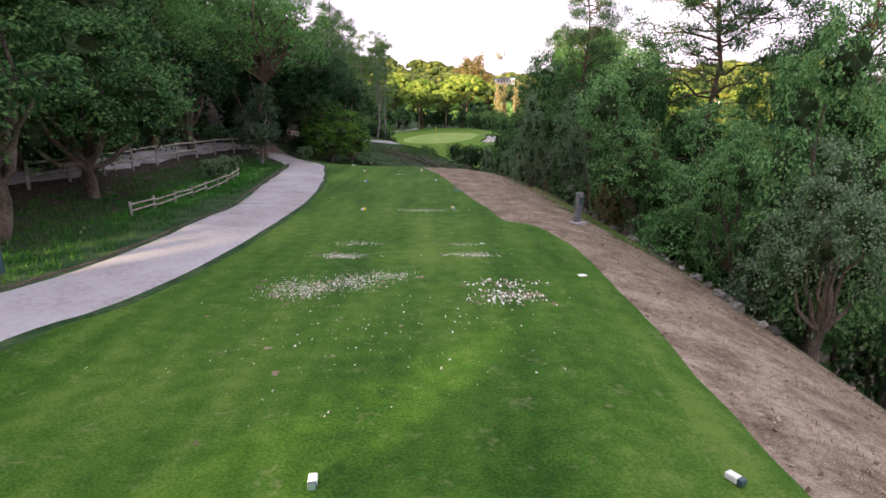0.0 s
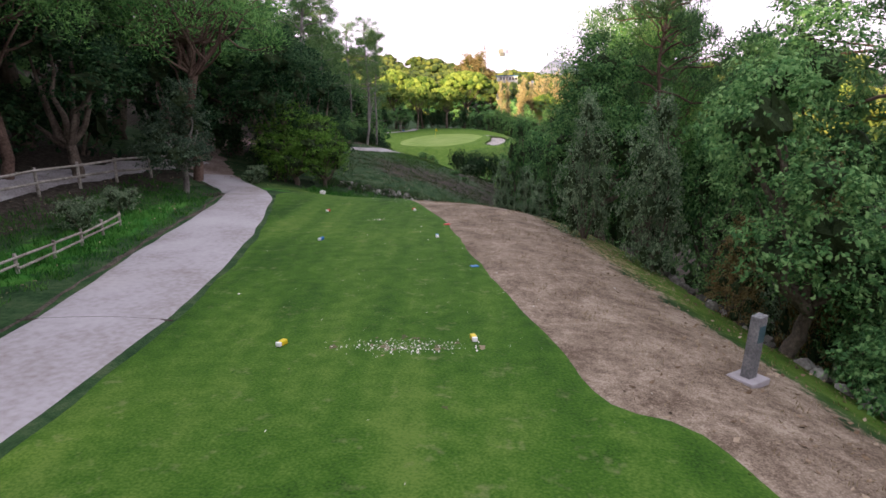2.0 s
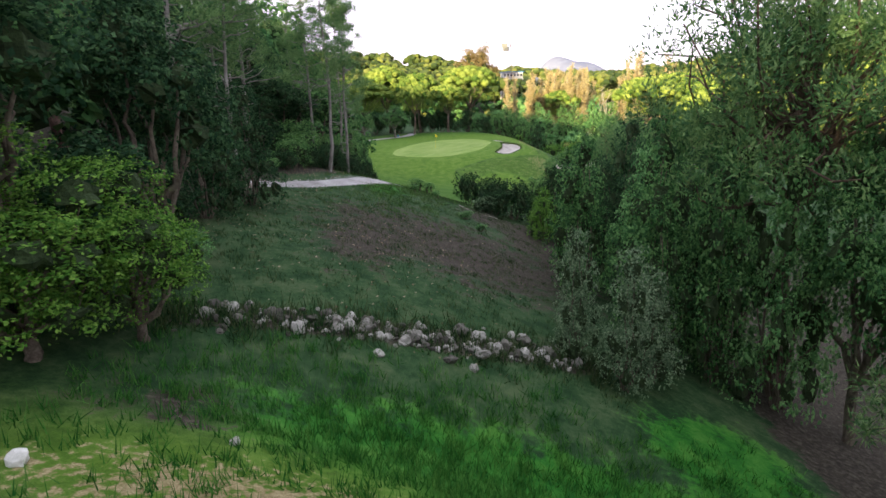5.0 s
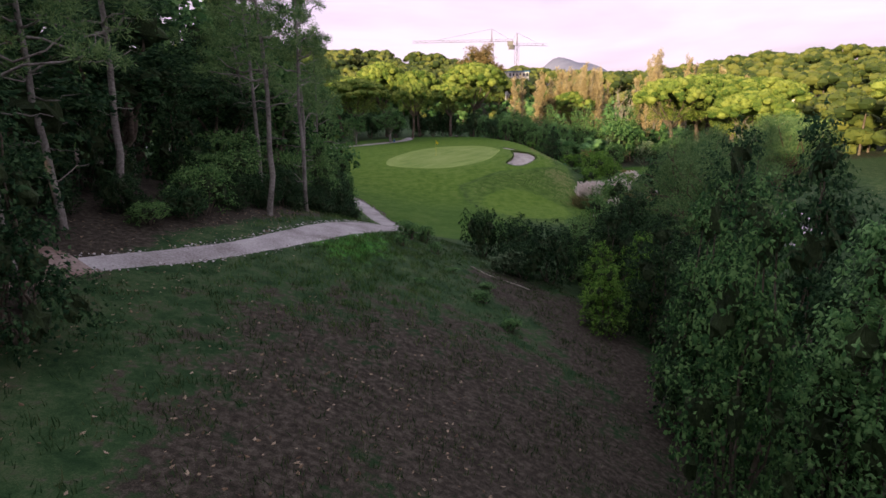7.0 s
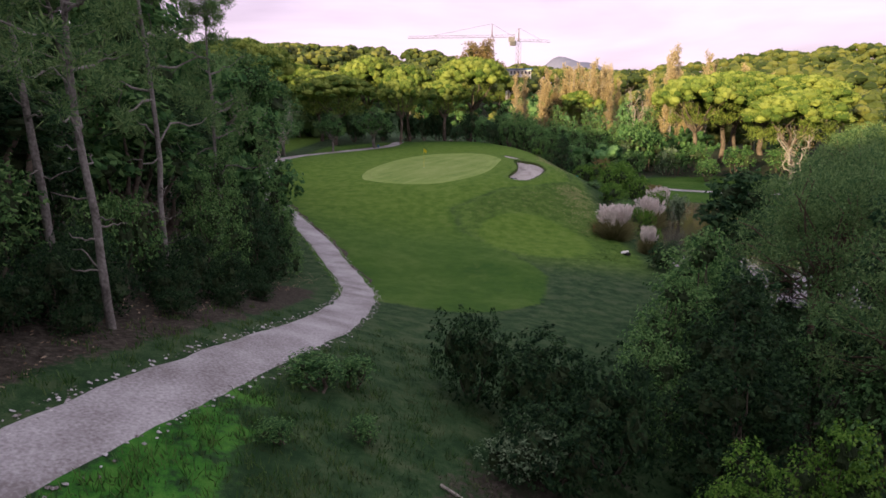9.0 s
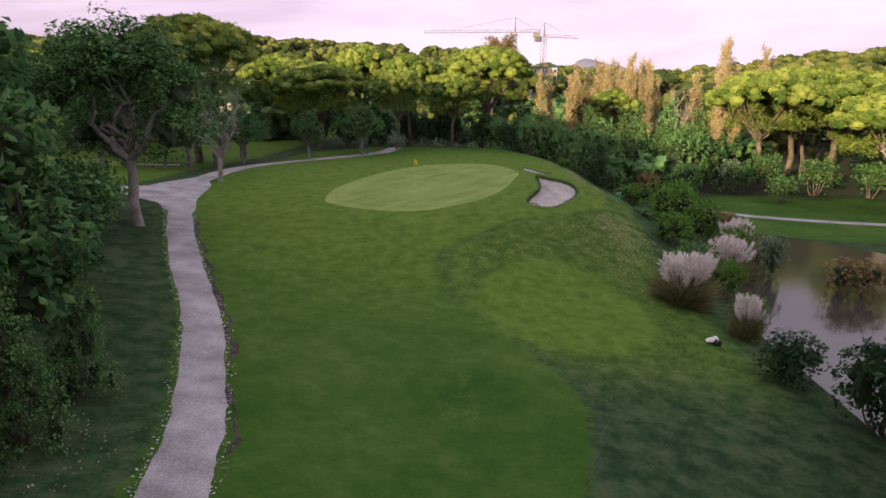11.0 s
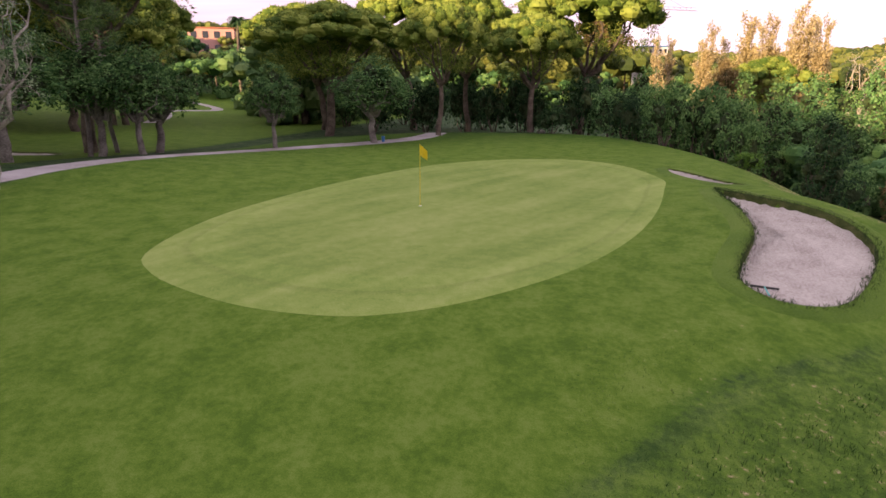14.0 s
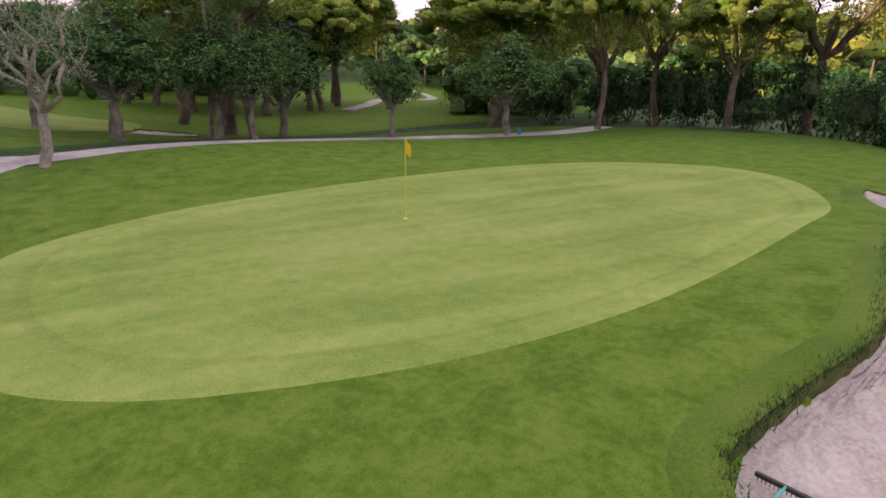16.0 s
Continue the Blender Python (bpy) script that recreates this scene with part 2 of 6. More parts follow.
def ground_material():
    m = bpy.data.materials.new("ground")
    m.use_nodes = True
    n, l = m.node_tree.nodes, m.node_tree.links
    b = n["Principled BSDF"]
    b.inputs["Roughness"].default_value = .95
    b.inputs["Specular IOR Level"].default_value = .1
    tc = n.new("ShaderNodeTexCoord").outputs["Object"]

    def noise_at(scale, detail=4, rough=.55):
        t = n.new("ShaderNodeTexNoise")
        t.inputs["Scale"].default_value, t.inputs["Detail"].default_value, t.inputs["Roughness"].default_value = scale, detail, rough
        l.new(tc, t.inputs["Vector"])
        return t.outputs[0]

    def math_of(op, a, c):
        t = n.new("ShaderNodeMath")
        t.operation = op
        for k, v in enumerate((a, c)):
            if isinstance(v, (int, float)):
                t.inputs[k].default_value = v
            else:
                l.new(v, t.inputs[k])
        return t.outputs[0]

    def ramp_of(value, *stops):
        r = n.new("ShaderNodeValToRGB")
        e = r.color_ramp.elements
        while len(e) < len(stops):
            e.new(.5)
        for k, (p, c) in enumerate(stops):
            e[k].position, e[k].color = p, (*c, 1)
        l.new(value, r.inputs[0])
        return r.outputs[0]

    def over(under, top, fac):
        t = n.new("ShaderNodeMix")
        t.data_type = "RGBA"
        l.new(fac, t.inputs[0])
        l.new(under, t.inputs[6])
        l.new(top, t.inputs[7])
        return t.outputs[2]

    broad, mid, fine, grain = noise_at(.22), noise_at(1.3), noise_at(7, 5), noise_at(38, 3)
    blades = math_of("ADD", math_of("MULTIPLY", fine, .5), math_of("MULTIPLY", grain, .5))
    rough_grass = ramp_of(math_of("ADD", math_of("MULTIPLY", mid, .5), math_of("MULTIPLY", blades, .5)),
                          (.40, (.013, .036, .013)), (.5, (.030, .064, .024)), (.60, (.066, .094, .044)))
    lush = ramp_of(math_of("ADD", math_of("MULTIPLY", mid, .5), math_of("MULTIPLY", blades, .5)),
                   (.40, (.014, .080, .011)), (.5, (.032, .140, .018)), (.60, (.070, .185, .030)))
    mown = ramp_of(math_of("ADD", math_of("MULTIPLY", broad, .35), math_of("ADD", math_of("MULTIPLY", mid, .25), math_of("MULTIPLY", blades, .4))),
                   (.40, (.027, .078, .011)), (.5, (.047, .106, .015)), (.60, (.076, .132, .027)))
    soil = ramp_of(math_of("ADD", math_of("MULTIPLY", mid, .35), math_of("ADD", math_of("MULTIPLY", grain, .4), math_of("MULTIPLY", fine, .25))),
                   (.40, (.10, .072, .052)), (.5, (.205, .156, .118)), (.60, (.35, .285, .225)))
    straw = ramp_of(blades, (.36, (.12, .095, .045)), (.5, (.22, .175, .09)), (.64, (.36, .30, .18)))

    def zone(name, spread, broadness=.6, low=.40, high=.60):
        a = n.new("ShaderNodeAttribute")
        a.attribute_name = name
        v = math_of("ADD", a.outputs["Fac"], math_of("MULTIPLY", math_of("SUBTRACT", math_of("ADD", math_of("MULTIPLY", mid, broadness), math_of("MULTIPLY", fine, 1 - broadness)), .5), spread))
        r = n.new("ShaderNodeMapRange")
        r.interpolation_type = "SMOOTHSTEP"
        r.inputs[1].default_value, r.inputs[2].default_value = low, high
        l.new(v, r.inputs[0])
        return r.outputs[0]

    c = over(rough_grass, lush, zone("lush", 1.4))
    c = over(c, mown, zone("mown", .8, .35))
    # fresh turf colour, which also carries brighter light round the green
    fresh = ramp_of(math_of("ADD", math_of("MULTIPLY", mid, .4), math_of("MULTIPLY", blades, .6)), (.40, (.056, .116, .013)), (.5, (.088, .158, .020)), (.60, (.126, .194, .038)))
    c = over(c, fresh, zone("fresh", .5, .4, .0, 1.0))
    worn = ramp_of(blades, (.36, (.048, .080, .015)), (.5, (.084, .120, .026)), (.64, (.130, .155, .048)))
    c = over(c, worn, zone("worn", .9))
    c = over(c, straw, zone("straw", 1.7, .22))
    c = over(c, soil, zone("soil", 1.5))
    # leaf duff, its ramp also darkened for the shade of the wood
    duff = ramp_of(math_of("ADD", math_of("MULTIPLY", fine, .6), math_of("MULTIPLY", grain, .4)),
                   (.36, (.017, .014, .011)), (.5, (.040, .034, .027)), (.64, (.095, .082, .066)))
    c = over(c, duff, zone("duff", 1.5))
    l.new(c, b.inputs["Base Color"])
    h = n.new("ShaderNodeBump")
    h.inputs["Strength"].default_value, h.inputs["Distance"].default_value = .8, .04
    l.new(blades, h.inputs["Height"])
    l.new(h.outputs[0], b.inputs["Normal"])
    return m


GROUND = ground_material()

# ---- shape of the ground ----


def smooth(a, b, v):
    u = np.clip((v - a) / (b - a), 0.0, 1.0)
    return u * u * (3 - 2 * u)


def profile(v, stations, heights, soft):
    """A height profile through the stations, rounded over +-soft metres."""
    return sum(np.interp(v + k * soft, stations, heights) for k in (-1, -.5, 0, .5, 1)) / 5


def bump(x, y, cx, cy, rx, ry):
    return np.exp(-((x - cx) / rx) ** 2 - ((y - cy) / ry) ** 2)


def height(x, y):
    """Height of the ground at x, y."""
    x, y = np.asarray(x, float), np.asarray(y, float)
    near = profile(x, (-120, -60, -30, -20, -12, -8, -4, 0, 4, 9, 15, 22, 35, 60, 110),
                   (30, 18, 6.5, 3.2, 1.3, .3, -.75, -2.25, -3.65, -5.4, -7.2, -8.3, -8.0, -6.0, 0), 1.5)
    swale = profile(x, (-120, -60, -35, -20, -12, -7, -2, 3, 8, 14, 20, 35, 60, 110),
                    (22, 10, -.5, -3.6, -5.1, -5.8, -6.4, -6.6, -7.0, -7.6, -8.6, -8.6, -6.5, 0), 2.0)
    far = profile(x, (-140, -80, -40, -10, 8, 15, 25, 45, 80, 140),
                  (2.5, -1.5, -3.3, -3.6, -5.0, -6.5, -8.0, -8.0, -6.5, -2), 4.0)
    z = near + (swale - near) * smooth(67, 100, y)
    z = z + (far - z) * smooth(112, 150, y)
    # the strip in front of the rubble wall
    z = z - .45 * bump(x, y, 1.0, 42.5, 6.0, 2.6)
    z = z + .55 * bump(x, y, -1.0, 51.5, 6.0, 3.8)
    # tee pad with its right bank and rounded front
    edge = 1.5 - .11 * np.clip(y - 18, 0, 30)
    m = (1 - smooth(edge, edge + 16.5, x)) * (1 - smooth(32.5, 44.0, y + .25 * np.clip(x + 2, 0, 8)))
    pad = .86 + .10 * smooth(-4, -8, x) + np.maximum(near - .9, 0) * smooth(-10, -14, x)
    z = z + (pad - z) * m
    # green mound
    top = profile(y, (100, 124, 133, 150, 164, 175), (-4.6, -3.85, -3.5, -3.1, -2.75, -2.75), 2.0)
    r = np.sqrt(((x + 2.0) / np.where(x < -2, 15.0, 16.5 - 3.6 * smooth(129, 141, y))) ** 2 + ((y - 144.5) / 22.8) ** 2)
    m = 1 - smooth(.86, 1.65, r)
    z = z + (top - z) * m
    z = z + .6 * bump(x, y, -20, 137, 6, 9)
    # rising ground behind
    ridge = profile(x, (-300, -257, -200, -141, -100, -55, -15, 33, 90, 136, 203, 246, 400), (12, 15, 21, 24, 24, 21, 18, 10, 6, 10, 17, 20, 20), 8.0)
    z = z + 5 * smooth(-60, -140, x) * smooth(150, 240, y)
    z = z + (ridge * (1 - .6 * smooth(480, 900, y)) - z) * np.clip((y - 240) / 210, 0, 1)
    z = z + .5 * bump(x, y, 9.5, 133, 4, 5.5)
    # drain beside the path
    z = z - .35 * bump(x, y, -9.55, 35.0, .55, 1.8)
    return z


def ground_z(x, y):
    return float(height(x, y))


# ---- mesh helpers ----


def mesh_of(name, verts, faces, mat, smooth_faces=True):
    """A mesh from an array of points and an array of corner numbers (all faces alike) or a list of faces."""
    me = bpy.data.meshes.new(name)
    if isinstance(faces, np.ndarray):
        k = faces.shape[1]
        me.vertices.add(len(verts))
        me.vertices.foreach_set("co", np.asarray(verts, np.float32).ravel())
        me.loops.add(faces.size)
        me.loops.foreach_set("vertex_index", faces.astype(np.int32).ravel())
        me.polygons.add(len(faces))
        me.polygons.foreach_set("loop_start", np.arange(0, faces.size, k, dtype=np.int32))
        me.update(calc_edges=True)
    else:
        me.from_pydata([tuple(v) for v in verts], [], faces)
    me.polygons.foreach_set("use_smooth", np.full(len(me.polygons), smooth_faces))
    me.materials.append(mat)
    me.update()
    return me


def part(name, bm, mat, parent, label=""):
    """Links a bmesh as one mesh under parent."""
    me = bpy.data.meshes.new(name)
    bm.to_mesh(me)
    bm.free()
    me.materials.append(mat)
    ob = new(name, me)
    ob.parent = parent
    return tagged(ob, label)


def piece(name, me, parent, label=""):
    ob = new(name, me)
    ob.parent = parent
    return tagged(ob, label)


def box(bm, size, m=Matrix(), bevel=.0):
    made = bmesh.ops.create_cube(bm, size=1, matrix=m @ Matrix.Diagonal((*size, 1)))
    if bevel:
        edges = list({e for v in made["verts"] for e in v.link_edges})
        bmesh.ops.bevel(bm, geom=edges, offset=bevel, segments=2, affect="EDGES", profile=.6)
    return bm


def rod(bm, a, b, r0, r1=None, sides=8):
    a, b = Vector(a), Vector(b)
    m = Matrix.Translation((a + b) / 2) @ (b - a).to_track_quat("Z", "Y").to_matrix().to_4x4()
    bmesh.ops.create_cone(bm, cap_ends=True, segments=sides, radius1=r0, radius2=r0 if r1 is None else r1, depth=(b - a).length, matrix=m)
    return bm


def thing(name, label, category, at=(0, 0, 0), turn=0, group="", kind=""):
    ob = new(name)
    ob.empty_display_size = .2
    ob.matrix_world = pose(*at, 0, 0, turn)
    return tagged(ob, label, category, group, kind)


def spline(points, step=.35, closed=False):
    """A smooth line through the points."""
    p = np.asarray(points, float)
    n = len(p)
    out = []
    for i in range(n if closed else n - 1):
        a, b, c, d = (p[(i + k) % n] if closed else p[min(max(i + k, 0), n - 1)] for k in (-1, 0, 1, 2))
        count = max(2, int(np.linalg.norm(c - b) / step))
        for s in np.linspace(0, 1, count, endpoint=False):
            out.append(.5 * ((2 * b) + (c - a) * s + (2 * a - 5 * b + 4 * c - d) * s * s + (3 * b - a - 3 * c + d) * s ** 3))
    if not closed:
        out.append(p[-1])
    return np.array(out)


def grid_faces(rows, cols, closed=False):
    i, j = np.meshgrid(np.arange(rows - 1), np.arange(cols if closed else cols - 1), indexing="ij")
    i, j = i.ravel(), j.ravel()
    k = (j + 1) % cols
    return np.stack([i * cols + j, i * cols + k, (i + 1) * cols + k, (i + 1) * cols + j], 1)


def ragged(count, amount, seed, smoothing=3):
    r = np.random.default_rng(seed).normal(0, 1, count + 2 * smoothing)
    return amount * np.convolve(r, np.ones(smoothing) / math.sqrt(smoothing), "same")[smoothing:-smoothing]


def strip(name, left, right, mat, lift=.03, across=8, fray=0.0, seed=1, rounding=.0):
    """A sheet on the ground between two lines of equal number of points, with a turned-down rim."""
    left, right = np.asarray(left), np.asarray(right)
    if fray:
        away = (left - right) / np.linalg.norm(left - right, axis=1)[:, None]
        left, right = left + away * ragged(len(left), fray, seed)[:, None], right - away * ragged(len(left), fray, seed + 7)[:, None]
    s = np.linspace(0, 1, across + 1)
    xy = left[:, None] * (1 - s)[None, :, None] + right[:, None] * s[None, :, None]
    z = height(xy[..., 0], xy[..., 1]) + lift
    z[:, 0] -= lift + .04
    z[:, -1] -= lift + .04
    return mesh_of(name, np.concatenate([xy, z[..., None]], 2).reshape(-1, 3), grid_faces(len(left), across + 1), mat)


def patch(name, outline, mat, lift=.03, rings=40, dip=None):
    """A sheet on the ground within a closed line, in rings round its middle, with a turned-down rim."""
    o = np.asarray(outline)
    c = o.mean(0)
    s = np.linspace(.002, 1, rings)
    xy = c + (o - c)[None] * s[:, None, None]
    z = height(xy[..., 0], xy[..., 1]) + lift
    if dip is not None:
        z -= dip(s)[:, None]
    z[-1] -= lift + .05
    return mesh_of(name, np.concatenate([xy, z[..., None]], 2).reshape(-1, 3), grid_faces(rings, len(o), True)[:, ::-1], mat)


def unit(v):
    return v / np.maximum(np.linalg.norm(v, axis=-1, keepdims=True), 1e-6)


# ---- plan of the hole ----
TEE_LEFT = spline([(-5.6, -14), (-6.1, -4), (-6.4, 4), (-6.15, 8.9), (-5.45, 10.6), (-4.95, 13.5), (-4.75, 17.2), (-4.7, 21), (-4.95, 24.5), (-5.45, 28.3), (-6.05, 31.2), (-6.6, 33.6), (-6.85, 35.2), (-6.1, 36.6), (-5.2, 37.2)])
PATH_LEFT = spline([(-8.6, -14), (-8.8, -4), (-8.9, 4), (-8.4, 9.6), (-7.6, 11.9), (-7.2, 14.5), (-7.1, 18), (-6.95, 20.5), (-7.5, 25), (-8.0, 30), (-8.5, 33.4), (-9.3, 35.8), (-10.6, 37.2), (-12.0, 38.6)])
PATH_RIGHT = spline([(-5.5, -14), (-6.0, -4), (-6.3, 4), (-6.05, 8.9), (-5.35, 10.6), (-4.85, 13.5), (-4.65, 17.2), (-4.6, 21), (-4.85, 24.5), (-5.35, 28.3), (-5.95, 31.2), (-6.5, 33.6), (-7.7, 36.5), (-9.0, 38.7), (-10.2, 40.3)])
TEE_RIGHT = spline([(4.6, -14), (4.2, -4), (3.85, 6.5), (3.8, 9.8), (3.7, 12.6), (3.5, 15.4), (2.9, 17.6), (2.0, 18.2), (1.55, 20.4), (1.1, 22.5), (.5, 25.6), (-.15, 29.5), (-1.0, 32.4), (-2.0, 34.8), (-3.2, 36.6), (-4.6, 37.25)])
GREEN_EDGE = spline([(-9.6, 125.5), (-8.7, 124.35), (-7.4, 123.45), (-5.4, 122.6), (-3.6, 122.3), (-1.9, 122.5), (.1, 123.7), (2.2, 126.1), (3.9, 129.3), (5.05, 132.8), (5.85, 137), (6.25, 140.6), (4.9, 144.9), (2.2, 147), (-1.8, 146.3), (-5.25, 143.2), (-7.9, 137.6), (-9.6, 131.3), (-9.9, 128)], .4, True)
BUNKER_EDGE = spline([(7.75, 136.7), (8.7, 134.0), (10.1, 131.6), (10.2, 129.2), (8.9, 126.6), (7.8, 125.35), (6.6, 125.2), (6.0, 126.1), (6.45, 127.8), (7.25, 129.9), (7.45, 132.2), (7.45, 134.6)], .25, True)
BUNKER_FAR = spline([(7.0, 144.2), (7.9, 142.6), (8.7, 140), (9.3, 138.4), (8.5, 138.6), (7.6, 140.4), (7.0, 142.4)], .3, True)
PATH_NEAR = spline([(-6.6, -14), (-7.1, -4), (-7.5, 4), (-7.3, 9.5), (-6.4, 12.5), (-6.0, 16), (-5.85, 20), (-6.3, 25), (-6.95, 30.5), (-7.7, 34), (-8.9, 37.2), (-10.9, 40.2)])
PATH_WOOD = spline([(-10.6, 38.9), (-12.6, 42.6), (-14.2, 46.5), (-13.9, 51), (-12.4, 56), (-10.2, 60.6)])
PATH_DOWN = spline([(-10.2, 60.6), (-8.65, 62.9), (-7.3, 65.5), (-6.1, 68.7), (-5.4, 71.2), (-4.8, 74.3), (-4.2, 78.3), (-4.0, 82.5), (-4.25, 87), (-4.9, 91.5), (-6.3, 96), (-8.9, 102.3), (-10.4, 105.3), (-13.5, 110.7), (-16.9, 117.2), (-19.4, 122.4), (-21.4, 126.6)])
PATH_CROSS = spline([(-70, 96), (-50, 105), (-34, 115), (-25, 122.8), (-22.0, 128.2), (-21.1, 136), (-19.0, 144.5), (-15.6, 149.8), (-12.0, 154), (-9.6, 158), (-9, 163)])
PATH_UPPER = spline([(-14.5, 8), (-14.3, 18), (-14.0, 26), (-13.9, 32), (-13.4, 38), (-12.6, 42)])


def distance_to(line, x, y):
    """How far each x, y lies from a line of points."""
    p = line[::2]
    flat = np.stack([np.ravel(x), np.ravel(y)], 1)
    best = np.full(len(flat), 1e9)
    for q in p:
        best = np.minimum(best, (flat[:, 0] - q[0]) ** 2 + (flat[:, 1] - q[1]) ** 2)
    return np.sqrt(best).reshape(np.shape(x))


def widen(line, width):
    d = np.gradient(line, axis=0)
    d /= np.linalg.norm(d, axis=1)[:, None]
    nrm = np.stack([-d[:, 1], d[:, 0]], 1)
    w = width if np.ndim(width) == 0 else np.asarray(width)[:, None]
    return line + nrm * w / 2, line - nrm * w / 2


# ---- ground sheet ----


def axis(lo, hi, step, reach, growth):
    inner = np.arange(lo, hi + step / 2, step)
    left, right, d = [], [], step
    while True:
        d *= growth
        a = (left[-1] if left else lo) - d
        left.append(a)
        right.append((right[-1] if right else hi) + d)
        if hi - a > reach:
            break
    return np.array(left[::-1] + list(inner) + right)


gx, gy = axis(-24, 22, .5, 3200, 1.10), axis(-8, 170, .5, 3600, 1.07)
X, Y = np.meshgrid(gx, gy)
Z = height(X, Y)
ground_me = mesh_of("ground", np.stack([X, Y, Z], 2).reshape(-1, 3), grid_faces(len(gy), len(gx)), GROUND)
ground = tagged(new("ground", ground_me), "rolling rough grass with bare soil and leaf litter", "ground", kind="structure")

tee_right_x = np.interp(Y, TEE_RIGHT[:, 1], TEE_RIGHT[:, 0])
bank = smooth(-1.2, -.6, X - tee_right_x) * (1 - smooth(2.6, 4.6, X - tee_right_x - .8 * smooth(20, 10, Y))) * (1 - smooth(33, 37, Y))
soil = .95 * bank
soil = np.maximum(soil, .40 * bump(X, Y, -4.8, 41.0, 2.0, 1.2))
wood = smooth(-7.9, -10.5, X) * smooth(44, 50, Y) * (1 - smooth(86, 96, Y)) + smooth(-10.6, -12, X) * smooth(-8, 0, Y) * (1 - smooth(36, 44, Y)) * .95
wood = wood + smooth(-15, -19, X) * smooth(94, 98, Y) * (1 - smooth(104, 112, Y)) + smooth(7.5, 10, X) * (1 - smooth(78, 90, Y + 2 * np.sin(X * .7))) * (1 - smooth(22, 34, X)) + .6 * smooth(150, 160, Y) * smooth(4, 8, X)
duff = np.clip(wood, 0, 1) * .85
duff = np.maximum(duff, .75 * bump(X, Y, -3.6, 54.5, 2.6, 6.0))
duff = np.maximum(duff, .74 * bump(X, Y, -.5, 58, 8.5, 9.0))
down_x = np.interp(Y, PATH_DOWN[:, 1], PATH_DOWN[:, 0])
duff = np.maximum(duff, .72 * smooth(-1.2, -2.2, X - down_x) * smooth(61, 64, Y) * (1 - smooth(86, 93, Y)))
# duff right of the knoll, laid on thick to paint in shade among shrubs
duff = np.maximum(duff, .9 * bump(X, Y, 4.2, 66, 2.6, 7))
duff = np.maximum(duff, .8 * bump(X, Y, 1.8, 69.5, 2.6, 4.5))
duff = np.maximum(duff, .7 * bump(X, Y, 4.5, 62, 2.5, 9))
duff = np.maximum(duff, .62 * bump(X, Y, -10.4, 16, 1.2, 8))
duff = np.maximum(duff, .75 * bump(X, Y, 2.8, 68, 1.6, 5))
duff = np.maximum(duff, .7 * bump(X, Y, -9.5, 35.0, .7, 2.0))
duff = np.maximum(duff, .60 * bump(X, Y, -5.2, 41.2, 2.2, 1.5))
duff = np.maximum(duff, .62 * bump(X, Y, -11.0, 20, 1.6, 5))
wall_y = 44.8 + 3.7 * np.clip((X + 6.4) / 9.2, 0, 1) ** .85
duff = np.maximum(duff, .8 * np.exp(-((Y - wall_y) / .8) ** 2) * smooth(-7.5, -6, X) * smooth(4.5, 3, X))
edge_x = np.interp(Y, (86, 93, 99.6, 102.3, 105, 108, 110.5, 116.1, 117.3, 119.4, 122, 124.5, 128), (-1, 5, 6.3, 5.6, 4.2, 2.7, .7, -.2, 1.1, 2.8, 5, 9, 13))
mown = smooth(86, 91, Y) * smooth(-22, -19, X) * smooth(-1.3, 1.3, edge_x - X) * (1 - smooth(160, 168, Y))
tongue = 1 - smooth(.72, 1.12, np.sqrt(((X - 6.9) / 5.0) ** 2 + ((Y - 110.6) / 6.3) ** 2))
mown = mown * (1 - smooth(-.9, -1.4, X - np.interp(Y, PATH_DOWN[:, 1], PATH_DOWN[:, 0])) * (1 - smooth(120, 126, Y)))
mown = np.maximum(mown, tongue)
mown = np.maximum(mown, .50 * smooth(-.8, .7, X - edge_x) * smooth(100, 106, Y) * (1 - smooth(14, 17, X)) * (1 - smooth(150, 158, Y)))
mown = np.maximum(mown, smooth(-23, -26, X) * smooth(118, 128, Y) * (1 - smooth(235, 260, Y)) * smooth(-95, -85, X))
mown = np.maximum(mown, (1 - smooth(1.0, 1.1, np.sqrt(((X - 38) / 14) ** 2 + ((Y - 146) / 12) ** 2))))
lush = np.maximum(bump(X, Y, 1.5, 41.5, 7, 3.0), .6 * bump(X, Y, -4.5, 69, 2.4, 6.5))
lush = np.maximum(lush, .9 * bump(X, Y, -9.4, 25, 1.4, 9))
lush = np.maximum(lush, .6 * bump(X, Y, -7.5, 37.0, 1.5, 1.5))
lush = np.maximum(lush, .9 * bump(X, Y, 6.2, 45.5, 2.6, 2.6))
straw = .27 * smooth(0, 1.5, X - edge_x) * smooth(110, 114, Y) * (1 - smooth(124, 130, Y)) * (1 - tongue) + .50 * bump(X, Y, 12.5, 140, 2.2, 16)
straw = np.maximum(straw, .55 * bump(X, Y, 3.2, 28, 3.5, 8) + .62 * bump(X, Y, -3.2, 38.5, 3.8, 1.3))
straw = np.maximum(straw, .20 * bump(X, Y, 4.4, 122.0, 2.6, 3.0))
green_far = distance_to(GREEN_EDGE, X, Y)
# real fringe first, then a wide gradient of light painted toward the green
fresh = np.maximum(.95 * (1 - smooth(.6, 3.6, green_far)) * smooth(-9, 3, X + .4 * (Y - 128)), .9 * (1 - smooth(2, 22, green_far)) * smooth(.45, .8, mown))
fresh = np.maximum(fresh, .7 * smooth(-20, -26, X) * smooth(.5, .9, mown)) + .95 * tongue
